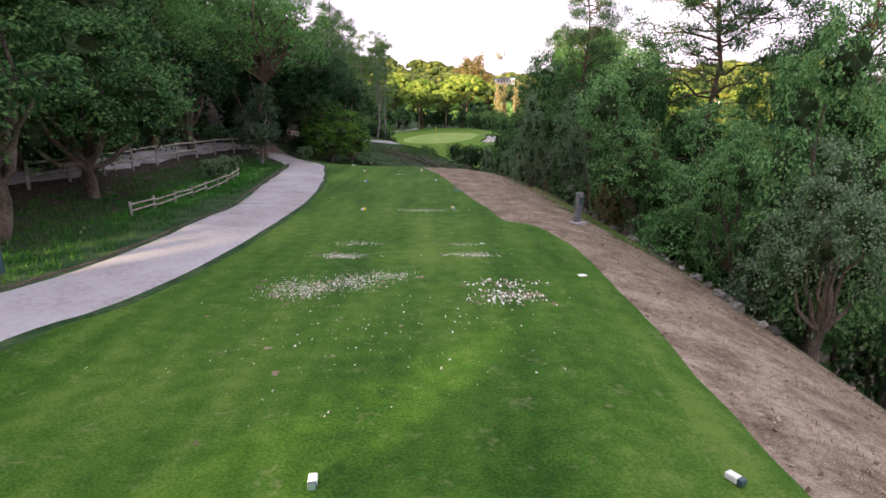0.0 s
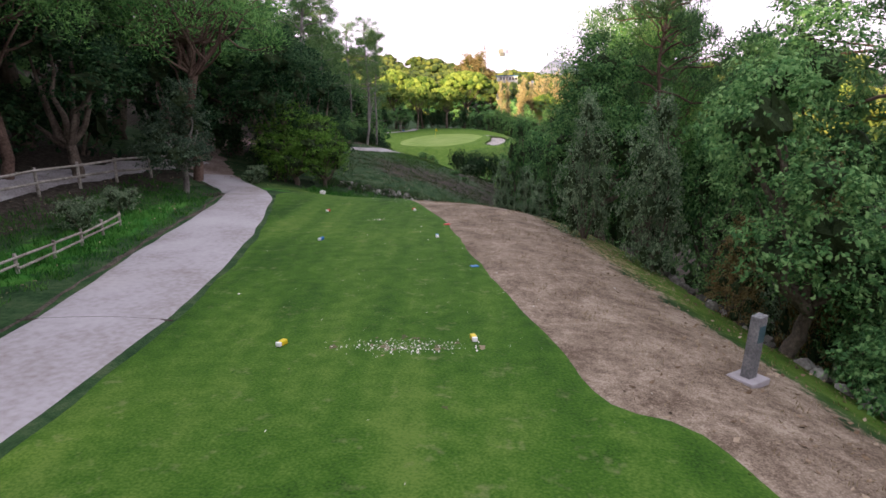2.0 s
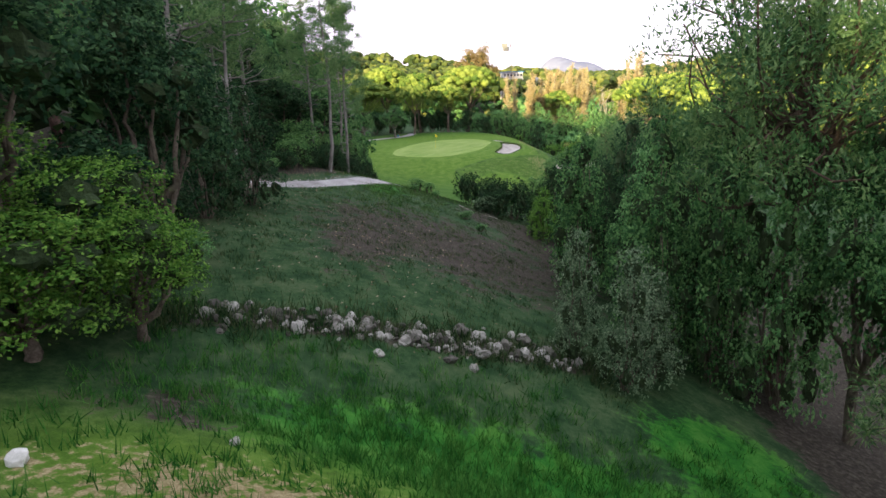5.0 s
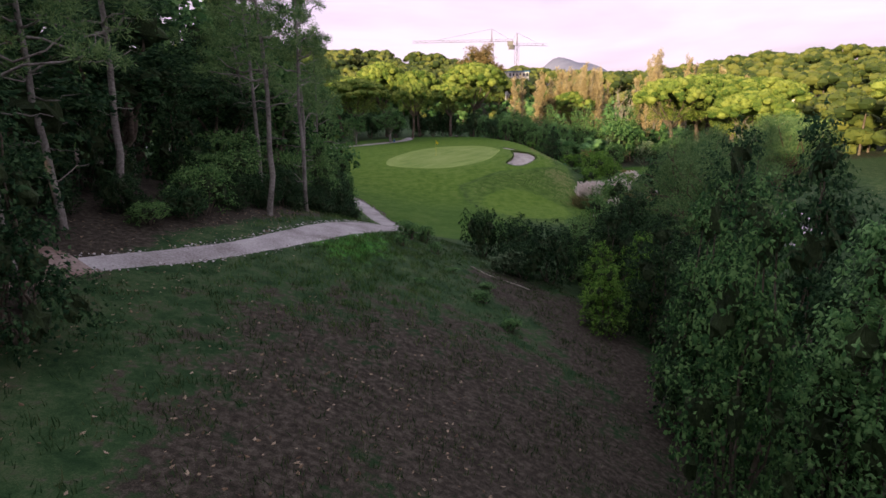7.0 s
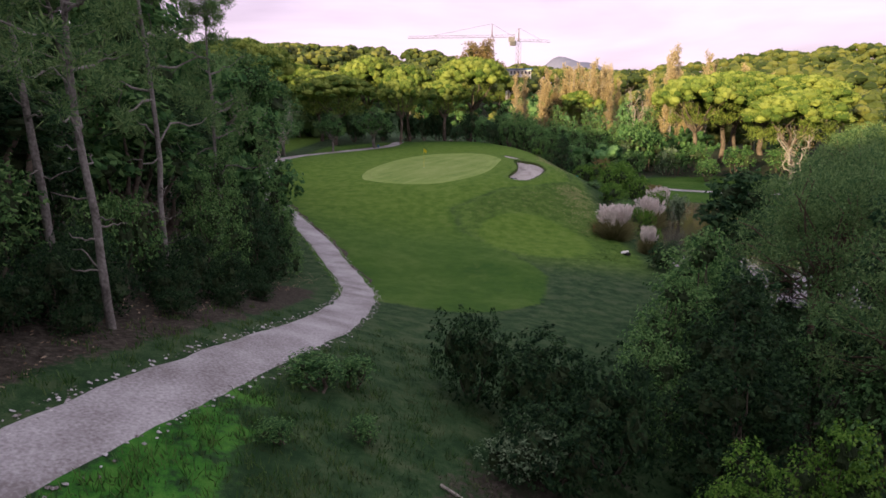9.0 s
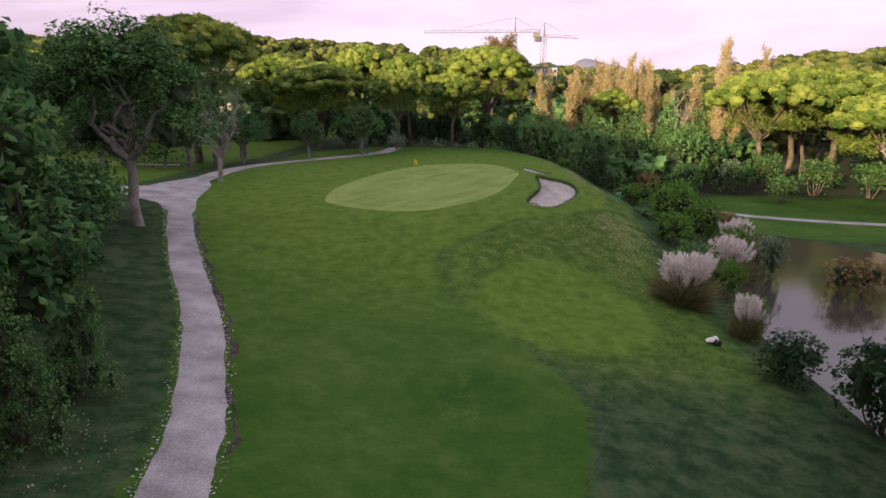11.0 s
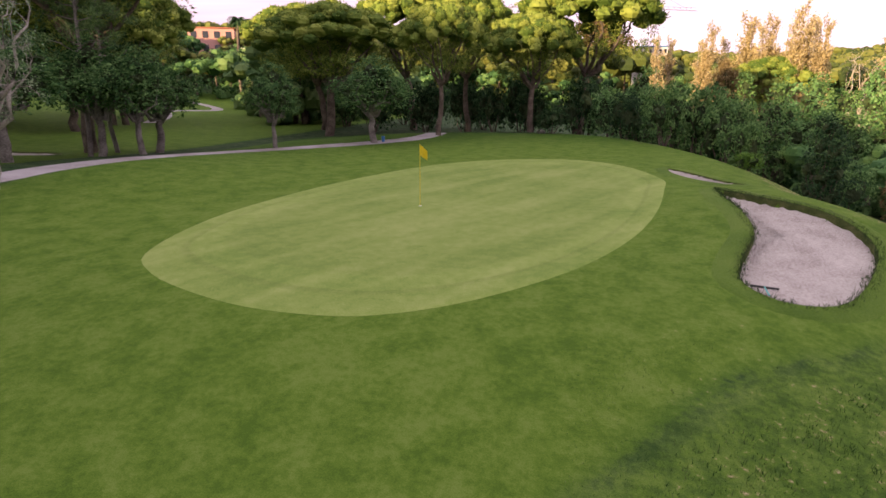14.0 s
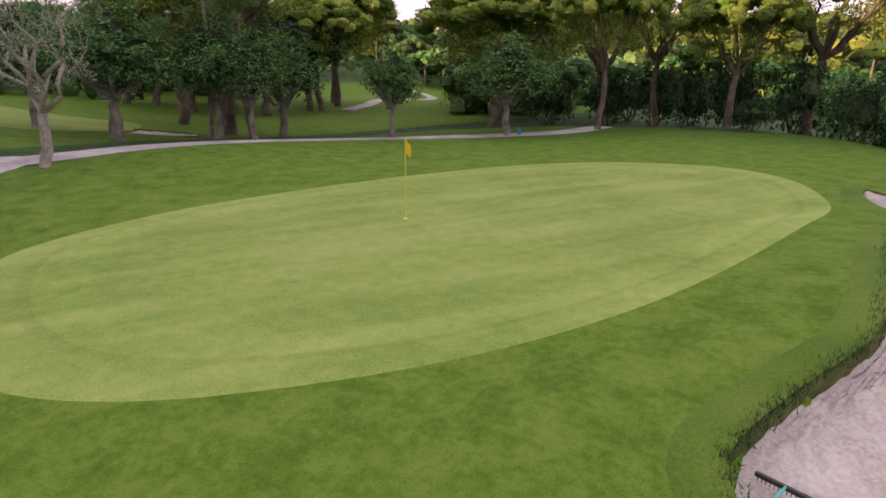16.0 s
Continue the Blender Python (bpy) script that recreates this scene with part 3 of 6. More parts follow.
fresh = np.maximum(fresh, .95 * bump(X, Y, -3.5, 38.8, 5.0, 2.0))
fresh = np.maximum(fresh, .75 * smooth(3.2, 4.4, X - tee_right_x) * (1 - smooth(5.4, 7.0, X - tee_right_x)) * (1 - smooth(35, 38, Y)) * smooth(16, 20, Y))
fresh = np.maximum(fresh, .58 * smooth(-.8, .7, X - edge_x) * smooth(98, 106, Y) * (1 - smooth(13, 17, X)) * (1 - smooth(130, 140, Y)))
shade_worn = .40 * bump(X, Y, 1.5, 99, 2.6, 10) + .36 * bump(X, Y, -1, 113, 3, 5) + .3 * bump(X, Y, 6.4, 122.5, 2.4, 3.0)
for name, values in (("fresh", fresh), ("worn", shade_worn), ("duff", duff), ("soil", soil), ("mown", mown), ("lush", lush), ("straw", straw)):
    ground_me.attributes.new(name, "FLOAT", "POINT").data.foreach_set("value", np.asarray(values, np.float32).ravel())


def structure(name, me, label, category):
    return tagged(new(name, me), label, category, kind="structure")


def by_count(line, count):
    d = np.concatenate([[0], np.cumsum(np.linalg.norm(np.diff(line, axis=0), axis=1))])
    s = np.linspace(0, d[-1], count)
    return np.stack([np.interp(s, d, line[:, k]) for k in (0, 1)], 1)


structure("tee", strip("tee", by_count(TEE_LEFT, 150), by_count(TEE_RIGHT, 150), TURF, .035, 24, .025, 3), "close-mown green tee turf with worn divots", "tee box")
structure("path", strip("path", by_count(PATH_LEFT, 150), by_count(PATH_RIGHT, 150), CONCRETE, .025, 10, .02, 11), "pale grey worn concrete cart path", "path")
seam = spline([(-7.05, 20.7), (-5.8, 20.95), (-4.6, 20.9)], .2)
structure("path_joint", strip("path_joint", *widen(seam, .035), DARK_SOIL, .030, 2), "dark joint across the concrete path", "joint")
EDGE = by_count(PATH_LEFT, 150)[38:]
structure("path_verge", strip("path_verge", EDGE - np.array([.14, 0]), EDGE + np.array([.04, 0]), DARK_SOIL, .028, 3, .06, 71), "dark bare soil along the path edge", "soil")
structure("path", strip("path", *widen(PATH_WOOD, 2.3), DIRT, .025, 8, .16, 21), "brown dirt path under trees", "path")
down_left, down_right = widen(PATH_DOWN, 1.85)
down_left = down_right + (down_left - down_right) * np.interp(np.arange(len(PATH_DOWN)), (0, 12, 30), (.55, .68, 1))[:, None]
structure("path", strip("path", down_left, down_right, GRAVEL, .03, 8, .035, 31), "pale rough gravel cart path with crumbled edges", "path")
structure("path", strip("path", *widen(PATH_CROSS, 2.1), CONCRETE, .03, 8, .03, 41), "pale concrete cart path beside the green", "path")
APRON = spline([(-23.6, 122.3), (-23.6, 127.2), (-22.3, 131.3), (-20.1, 129.6), (-18.9, 124.2), (-17.6, 120.6), (-19.3, 119.9), (-20.6, 121.3)], .3, True)
structure("path_apron", patch("path_apron", APRON, GRAVEL, .036, 24), "wide gravel apron where the paths meet", "path")
SIDE = down_right[(down_right[:, 1] > 94) & (down_right[:, 1] < 119.5)]
structure("path_verge", strip("path_verge", SIDE - np.array([.05, 0]), SIDE + np.array([.22, .05]), DARK_SOIL, .034, 3, .16, 73), "dark crumbled soil edge of the gravel path", "soil")
structure("path", strip("path", *widen(PATH_UPPER, 1.7), GRAVEL, .025, 6, .1, 51), "pale dirt footpath behind a wooden fence", "path")
FAR_PATH = spline([(-46, 176), (-52, 187), (-60, 200), (-58, 210), (-68, 223), (-84, 232)], 1.0)
structure("path", strip("path", *widen(FAR_PATH, 2.4), CONCRETE, .06, 4, .1, 61), "pale path winding over the far fairway", "path")
green_me = patch("putting_green", GREEN_EDGE, GREEN_TURF, .03, 60)
green_me.attributes.new("rim", "FLOAT", "POINT").data.foreach_set("value", np.repeat(np.linspace(.002, 1, 60), len(GREEN_EDGE)).astype(np.float32))
structure("putting_green", green_me, "smooth pale green putting surface", "putting green")


def bunker(outline, label, depth=.38):
    """A hollow in the ground with a floor of sand and a rim of turf that hangs over it."""
    c = outline.mean(0)
    along = np.roll(outline, -1, 0) - np.roll(outline, 1, 0)
    out_dir = unit(np.stack([along[:, 1], -along[:, 0]], 1))
    if np.sum(out_dir * (outline - c)) < 0:
        out_dir = -out_dir
    rings = []
    for off, dz in ((.75, -.03), (.5, .025), (.06, .045), (0, .02), (-.04, -.10), (-.03, -.34)):
        p = outline + out_dir * off
        rings.append(np.c_[p, height(p[:, 0], p[:, 1]) + dz])
    n = len(outline)
    rim = structure("bunker_rim", mesh_of("bunker_rim", np.concatenate(rings[:4]), grid_faces(4, n, True), FRINGE), "turf rim round the bunker", "turf")
    structure("bunker_lip", mesh_of("bunker_lip", np.concatenate(rings[3:]), grid_faces(3, n, True), LIP), "ragged grass lip of the bunker", "turf")
    s = np.linspace(.002, 1.0, 40)
    xy = c + (outline - c)[None] * s[:, None, None]
    z = height(xy[..., 0], xy[..., 1]) - depth * (1 - .45 * s ** 4)[:, None] + .03 * np.random.default_rng(5).normal(0, 1, xy.shape[:2])
    me = mesh_of("bunker", np.concatenate([xy, z[..., None]], 2).reshape(-1, 3), grid_faces(40, n, True)[:, ::-1], SAND)
    structure("bunker", me, label, "bunker")
    # sink the ground sheet below the sand
    flat = np.stack([X.ravel(), Y.ravel()], 1) - c
    ang = np.arctan2(flat[:, 1], flat[:, 0])
    oa = np.arctan2(*(outline - c).T[::-1])
    order = np.argsort(oa)
    reach = np.interp(ang, oa[order], np.linalg.norm(outline - c, axis=1)[order], period=2 * math.pi)
    inside = np.linalg.norm(flat, axis=1) < reach + .02
    co = np.empty(len(flat) * 3, np.float32)
    ground_me.vertices.foreach_get("co", co)
    co[2::3][inside] -= 1.0
    ground_me.vertices.foreach_set("co", co)
    ground_me.update()


bunker(BUNKER_EDGE, "pale pinkish sand bunker with a ragged grass lip")
bunker(BUNKER_FAR, "small pale sand bunker behind the larger one", .10)
FAR_BUNKER = spline([(-35.5, 141.4), (-33, 140.8), (-29.6, 141.6), (-28.4, 143.2), (-29.5, 144.6), (-32, 144.9), (-35, 143.6)], .5, True)
bunker(FAR_BUNKER, "shallow pale bunker beside the far fairway", .15)
FAR_GREEN = spline([(-46, 140), (-38, 133), (-33, 135), (-34, 142), (-42, 147)], .8, True)
structure("putting_green", patch("putting_green", FAR_GREEN, GREEN_TURF, .05, 20), "pale green of the neighbouring hole", "putting green")
LAWN_PATH = spline([(24, 150), (30, 145), (36, 142.5), (44, 140)], .8)
structure("path", strip("path", *widen(LAWN_PATH, 1.6), CONCRETE, .06, 4, .05, 81), "pale path across the valley lawn", "path")
pond_o = spline([(15, 101), (22, 97), (32, 99), (37, 108), (38, 122), (31, 134), (22, 134), (16, 124), (13, 110)], 1.0, True)
pond_c = pond_o.mean(0)
pond_xy = np.concatenate([[pond_c], pond_o])
pond = mesh_of("water", np.c_[pond_xy, np.full(len(pond_xy), -8.12)], np.array([[0, i + 1, (i + 1) % len(pond_o) + 1] for i in range(len(pond_o))]), WATER)
structure("water", pond, "still brownish pond water reflecting the sky", "pond")

# ---- foliage ----


class Soup:
    """Gathers points and triangles."""

    def __init__(self):
        self.v, self.f, self.n = [], [], 0

    def add(self, v, f):
        self.v.append(np.asarray(v, np.float32))
        self.f.append(np.asarray(f, np.int64) + self.n)
        self.n += len(v)

    def mesh(self, name, mat, smooth_faces=True):
        return mesh_of(name, np.concatenate(self.v), np.concatenate(self.f), mat, smooth_faces)


def leaves(soup, rng, centre, facing, size, slender=.55, wild=.8):
    """A folded diamond leaf of two triangles at each centre."""
    n = len(centre)
    up = unit(facing + rng.normal(0, wild, (n, 3)))
    along = unit(np.cross(up, rng.normal(0, 1, (n, 3))))
    side = np.cross(up, along)
    s = (size * rng.uniform(.6, 1.35, n))[:, None]
    mid = centre - up * s * .10
    a, b = centre - along * s * .5, centre + along * s * .5
    v = np.stack([a, mid + side * s * slender * .5, b, mid - side * s * slender * .5], 1).reshape(-1, 3)
    k = np.arange(n)[:, None] * 4
    soup.add(v, np.concatenate([k + np.array([[0, 1, 2]]), k + np.array([[0, 2, 3]])]))


def needles(soup, rng, centre, facing, length, width, wild=.7):
    """A thin upright triangle at each centre."""
    n = len(centre)
    out = unit(facing + rng.normal(0, wild, (n, 3)))
    side = unit(np.cross(out, rng.normal(0, 1, (n, 3))))
    s = (length * rng.uniform(.6, 1.3, n))[:, None]
    v = np.stack([centre + side * width * .5, centre + out * s, centre - side * width * .5], 1).reshape(-1, 3)
    soup.add(v, np.arange(n * 3).reshape(-1, 3))


def ball_points(rng, n):
    return unit(rng.normal(0, 1, (n, 3)))


def ball(soup, rng, centre, radii, rough=.15, rings=6, sectors=9):
    """A lumpy closed blob."""
    th = np.linspace(0, math.pi, rings)
    ph = np.linspace(0, 2 * math.pi, sectors, endpoint=False)
    v = np.stack([np.outer(np.sin(th), np.cos(ph)), np.outer(np.sin(th), np.sin(ph)), np.outer(np.cos(th), np.ones(sectors))], 2)
    v = v * (1 + rng.normal(0, rough, v.shape[:2]))[..., None] * np.asarray(radii) + np.asarray(centre)
    q = grid_faces(rings, sectors, True)
    soup.add(v.reshape(-1, 3), np.concatenate([q[:, [0, 3, 2]], q[:, [0, 2, 1]]]))


def limb(soup, pts, radii, sides=7):
    """A tapered tube along points."""
    p = np.asarray(pts, float)
    d = unit(np.gradient(p, axis=0))
    a = unit(np.cross(d, np.array([.31, .17, .93])))
    b = np.cross(d, a)
    ph = np.linspace(0, 2 * math.pi, sides, endpoint=False)
    v = p[:, None] + (a[:, None] * np.cos(ph)[None, :, None] + b[:, None] * np.sin(ph)[None, :, None]) * np.asarray(radii)[:, None, None]
    q = grid_faces(len(p), sides, True)
    soup.add(v.reshape(-1, 3), np.concatenate([q[:, [0, 1, 2]], q[:, [0, 2, 3]]]))


def bent(rng, a, b, r0, r1, wander=.08, steps=7):
    a, b = np.asarray(a, float), np.asarray(b, float)
    s = np.linspace(0, 1, steps)
    w = np.cumsum(rng.normal(0, wander, (steps, 3)), 0)
    w -= w[:1] + (w[-1:] - w[:1]) * s[:, None]
    return a + (b - a) * s[:, None] + w * np.linalg.norm(b - a) * .5, r0 + (r1 - r0) * s


def crown_of_leaves(rng, lobes, count, size, clumps=26, spread=.30, slender=.62, core=.36, droop=0.0):
    """A crown: overlapping lobes of rounded leaf sprays with gaps between them, round cores painted dark for inner
    shade.
    """
    soup, inner = Soup(), Soup()
    area = np.array([r[0] * r[1] + r[1] * r[2] + r[0] * r[2] for _, r in lobes])
    for (c, r), share in zip(lobes, area / area.sum()):
        c, r = np.array(c), np.array(r)
        k = max(10, int(1.7 * clumps * share * len(lobes)))
        d = ball_points(rng, k)
        d[:, 2] = np.where(d[:, 2] < -.6, -d[:, 2], d[:, 2])
        m = c + d * r * rng.uniform(.66, 1.06, k)[:, None]
        girth = spread * 1.25 * (r.mean() / 1.5) ** .5 * rng.uniform(.55, 1.3, k)
        n = int(count * share)
        pick = rng.choice(k, n, p=girth ** 2 / np.sum(girth ** 2))
        o = ball_points(rng, n)
        o[:, 2] = np.where(o[:, 2] < -.35, -o[:, 2], o[:, 2])
        out_dir = unit((m[pick] - c) / r)
        p = m[pick] + (o * np.array([1, 1, .72]) + .25 * out_dir) * (girth[pick] * rng.random(n) ** .4)[:, None]
        loose = rng.random(n) < .22
        w = ball_points(rng, n)
        p = np.where(loose[:, None], c + w * r * rng.uniform(.7, 1.04, (n, 1)), p)
        o = np.where(loose[:, None], w, o)
        p[:, 2] -= droop * rng.random(n)
        leaves(soup, rng, p, .8 * o + .3 * out_dir + np.array([0, 0, .75]), size, slender, .5)
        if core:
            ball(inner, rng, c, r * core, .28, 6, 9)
    return (soup, inner if core else None)


def tree_thing(name, label, trunk_soup, crown_soup, bark, leaf, category="tree", group=""):
    t = thing(name, label, category, group=group)
    if isinstance(trunk_soup, list):
        for stem in trunk_soup:
            piece("stem", stem.mesh("stem", bark), t)
    elif trunk_soup is not None:
        piece("trunk", trunk_soup.mesh("trunk", bark), t)
    inner = None
    if isinstance(crown_soup, tuple):
        crown_soup, inner = crown_soup
    if crown_soup is not None:
        n = sum(len(f) for f in crown_soup.f)
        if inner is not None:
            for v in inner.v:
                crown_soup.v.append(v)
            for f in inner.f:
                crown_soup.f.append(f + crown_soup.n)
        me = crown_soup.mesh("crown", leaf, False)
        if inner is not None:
            me.materials.append(CORE_SHADE)
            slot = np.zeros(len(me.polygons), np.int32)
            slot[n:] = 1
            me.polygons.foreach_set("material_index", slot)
        piece("crown", me, t)
    return t


def oak(seed, label, leaf, bark=BARK, tall=7.0, spread=2.6, low=1.6, count=9000, size=.17, lobes=9, open_crown=False):
    rng = np.random.default_rng(seed)
    trunk, parts = Soup(), []
    fork = np.array([rng.normal(0, .15), rng.normal(0, .15), low * 1.1])
    limb(trunk, *bent(rng, (0, 0, -.6), fork, .24, .17, .05))
    for k in range(lobes):
        a = 2 * math.pi * (k + rng.uniform(-.3, .3)) / lobes
        h = rng.uniform(low + .9, tall - 1.3)
        reach = spread * (.62 if h < tall * .72 else .34) * rng.uniform(.75, 1.1)
        c = (math.cos(a) * reach, math.sin(a) * reach, h)
        r = spread * (rng.uniform(.32, .52) if open_crown else rng.uniform(.36, .58))
        parts.append((c, (r, r, r * rng.uniform(.6, .95))))
        limb(trunk, *bent(rng, fork, c, .13, .03, .22 if open_crown else .10), 6)
    parts.append(((rng.normal(0, .3), rng.normal(0, .3), tall - spread * .42), (spread * .5, spread * .5, spread * .42)))
    if open_crown:
        return tree_thing("oak_tree", label, trunk, crown_of_leaves(rng, parts, count, size, 16, .34, core=.36, droop=.25), bark, leaf)
    return tree_thing("oak_tree", label, trunk, crown_of_leaves(rng, parts, count, size, 20, .33), bark, leaf)


def shrub(seed, label, leaf, wide=1.5, tall=1.9, count=4500, size=.13, lobes=5, slender=.5, name="shrub", core=.38):
    rng = np.random.default_rng(seed)
    stems, parts = [], []
    for k in range(lobes):
        a = 2 * math.pi * (k + rng.uniform(-.3, .3)) / lobes
        reach = wide * rng.uniform(.25, .6)
        h = tall * rng.uniform(.38, .72)
        c = (math.cos(a) * reach, math.sin(a) * reach, h)
        r = wide * rng.uniform(.42, .62)
        parts.append((c, (r, r, min(tall - h, h * 1.15) * rng.uniform(.85, 1.05))))
        stems.append(Soup())
        limb(stems[-1], *bent(rng, (0, 0, -.3), c, .05, .015, .1), 5)
    return tree_thing(name, label, stems, crown_of_leaves(rng, parts, count, size, 34, .2, slender, core), BARK, leaf, "shrub")


def thicket(seed, label, leaf, tall=5.5, spread=2.2, count=8500, size=.16, slender=.62):
    """An upright mass of foliage that reaches down to the ground, on several stems."""
    rng = np.random.default_rng(seed)
    stems, parts = [], []
    for tier, (h, reach, r) in enumerate(((.15, .66, .44), (.38, .55, .46), (.62, .38, .42), (.83, .14, .36))):
        n = (6, 6, 5, 3)[tier]
        for k in range(n):
            a = 2 * math.pi * (k + rng.uniform(-.35, .35) + .5 * tier) / n
            q = reach * spread * rng.uniform(.55, 1.2)
            c = (math.cos(a) * q, math.sin(a) * q, tall * (h + rng.uniform(-.05, .05)))
            s = r * spread * rng.uniform(.65, 1.15)
            parts.append((c, (s, s, s * rng.uniform(.8, 1.15))))
            if tier in (1, 3):
                stems.append(Soup())
                limb(stems[-1], *bent(rng, (0, 0, -.3), c, .07, .02, .08), 5)
    return tree_thing("thicket", label, stems, crown_of_leaves(rng, parts, count, size, 16, .28, slender, .32), BARK, leaf, "shrub")


def umbrella_pine(seed, label, leaf=NEEDLE, tall=11.0, spread=5.0, thick=2.6, puffs=110, lean=.4, skirt=80):
    """A stone pine: a bare forked trunk under a broad domed crown of rounded puffs."""
    rng = np.random.default_rng(seed)
    trunk, crown = Soup(), Soup()
    base = tall - thick
    fork = np.array([lean, rng.normal(0, .2), base * .62])
    limb(trunk, *bent(rng, (0, 0, -.8), fork, .34, .24, .05))
    for k in range(9):
        a = 2 * math.pi * (k + rng.uniform(-.3, .3)) / 9
        e = np.array([math.cos(a) * spread * rng.uniform(.45, .75), math.sin(a) * spread * rng.uniform(.45, .75), base + thick * .3]) + np.array([lean, 0, 0])
        limb(trunk, *bent(rng, fork, e, .16, .05, .10), 6)
    for k in range(puffs):
        u = math.sqrt((k + .5) / puffs)
        a = k * 2.39996 + rng.normal(0, .12)
        rr = u * spread * rng.uniform(.92, 1.06)
        z = base + thick * math.sqrt(max(0, 1 - (u * .97) ** 2.2)) + rng.normal(0, .18)
        c = np.array([lean + math.cos(a) * rr, math.sin(a) * rr, z])
        r = rng.uniform(.62, .98) * (spread / 5.0) ** .6
        ball(crown, rng, c, (r * .72, r * .72, r * .52), .12, 6, 9)
        d = ball_points(rng, 70)
        d[:, 2] = np.abs(d[:, 2]) * 1.0 - .18
        needles(crown, rng, c + d * np.array([r, r, r * .72]) * rng.uniform(.66, 1.02, (70, 1)), unit(d + np.array([0, 0, .5])), .21, .10, .6)
    for k in range(skirt):
        a, u = rng.uniform(0, 2 * math.pi), rng.uniform(.35, .98)
        c = np.array([lean + math.cos(a) * u * spread, math.sin(a) * u * spread, base + thick * rng.uniform(-.42, .25)])
        r = rng.uniform(.5, .9)
        d = ball_points(rng, 70)
        needles(crown, rng, c + d * np.array([r, r, r * .6]) * rng.uniform(.2, 1, (70, 1)), d, .22, .08, .5)
    return tree_thing("stone_pine", label, trunk, crown, BARK, leaf)


def round_pine(seed, label, leaf=NEEDLE, tall=13.0, spread=4.6, puffs=120, full=1.0):
    """A full pine: tufted puffs on many limbs over a deep rounded crown."""
    rng = np.random.default_rng(seed)
    trunk, crown = Soup(), Soup()
    line, rad = bent(rng, (0, 0, -.6), (.5, .2, tall * .86), .26, .08, .03, 9)
    limb(trunk, line, rad, 8)
    d = ball_points(rng, puffs)
    d[:, 2] = np.where(d[:, 2] < -.6, -d[:, 2], d[:, 2])
    for k, q in enumerate(d):
        c = np.array([.3, 0, tall * .66]) + q * np.array([spread, spread, tall * .33]) * rng.uniform(.35, 1.05)
        if k % 3 == 0:
            h = rng.uniform(.45, .85)
            s = line[int(h * 8)]
            limb(trunk, *bent(rng, s, c, .07, .02, .12), 5)
        r = rng.uniform(.5, .85) * full
        e = ball_points(rng, 115)
        needles(crown, rng, c + e * np.array([r, r, r * .75]) * rng.uniform(.2, 1, (115, 1)), unit(e + np.array([0, 0, .5])), .21, .065, .5)
    return tree_thing("pine_tree", label, trunk, crown, BARK_RED, leaf)


def tall_pine(seed, label, leaf=NEEDLE_DARK, tall=12.0, bare=.45, spread=2.4, tufts=60, bark=BARK, snags=8):
    """A slender pine: a straight bare trunk with dead snags and an open tufted top."""
    rng = np.random.default_rng(seed)
    trunk, crown = Soup(), Soup()
    top = np.array([rng.normal(0, .35), rng.normal(0, .35), tall])
    line, rad = bent(rng, (0, 0, -.6), top, .13, .035, .014, 12)
    limb(trunk, line, rad)
    for k in range(snags):
        h = rng.uniform(.12, bare + .1) * tall
        s = np.array([np.interp(h, line[:, 2], line[:, i]) for i in range(3)])
        a = rng.uniform(0, 2 * math.pi)
        e = s + np.array([math.cos(a), math.sin(a), rng.uniform(-.2, .35)]) * rng.uniform(.5, 1.5)
        limb(trunk, *bent(rng, s, e, .03, .008, .12), 5)
    for k in range(tufts):
        f = rng.uniform(bare, 1.0)
        h = f * tall
        s = np.array([np.interp(h, line[:, 2], line[:, i]) for i in range(3)])
        a = rng.uniform(0, 2 * math.pi)
        reach = spread * rng.uniform(.25, 1.0) * (1.15 - .75 * (f - bare) / (1 - bare))
        e = s + np.array([math.cos(a) * reach, math.sin(a) * reach, rng.uniform(-.1, .5)])
        if k % 3 == 0:
            limb(trunk, *bent(rng, s - np.array([0, 0, .3]), e, .045, .012, .12), 5)
        r = rng.uniform(.32, .6)
        d = ball_points(rng, 190)
        needles(crown, rng, e + d * np.array([r, r, r * .7]) * rng.uniform(.1, 1, (190, 1)), unit(d + np.array([0, 0, .45])), .18, .032, .6)
    return tree_thing("pine_tree", label, trunk, crown, bark, leaf)


def poplar(seed, label, leaf, tall=15.0, spread=1.1, count=2600, size=.22):
    rng = np.random.default_rng(seed)
    trunk, crown = Soup(), Soup()
    limb(trunk, *bent(rng, (0, 0, -.6), (rng.normal(0, .2), rng.normal(0, .2), tall), .17, .02, .02, 10), 6)
    tips = []
    for k in range(34):
        h = tall * rng.uniform(.15, .93)
        a = rng.uniform(0, 2 * math.pi)
        reach = spread * (1.1 - .75 * h / tall) * rng.uniform(.6, 1.2)
        e = np.array([math.cos(a) * reach, math.sin(a) * reach, h + rng.uniform(.9, 2.2)])
        limb(trunk, *bent(rng, (0, 0, h), e, .05, .01, .06, 5), 4)
        tips.append((np.array([0, 0, h]), e))
    k = rng.integers(0, len(tips), count)
    s = rng.uniform(.25, 1.1, (count, 1))
    p = np.array([t[0] for t in tips])[k] * (1 - s) + np.array([t[1] for t in tips])[k] * s + rng.normal(0, .22, (count, 3))
    leaves(crown, rng, p, ball_points(rng, count), size)
    return tree_thing("poplar_tree", label, trunk, crown, BARK_PALE, leaf)


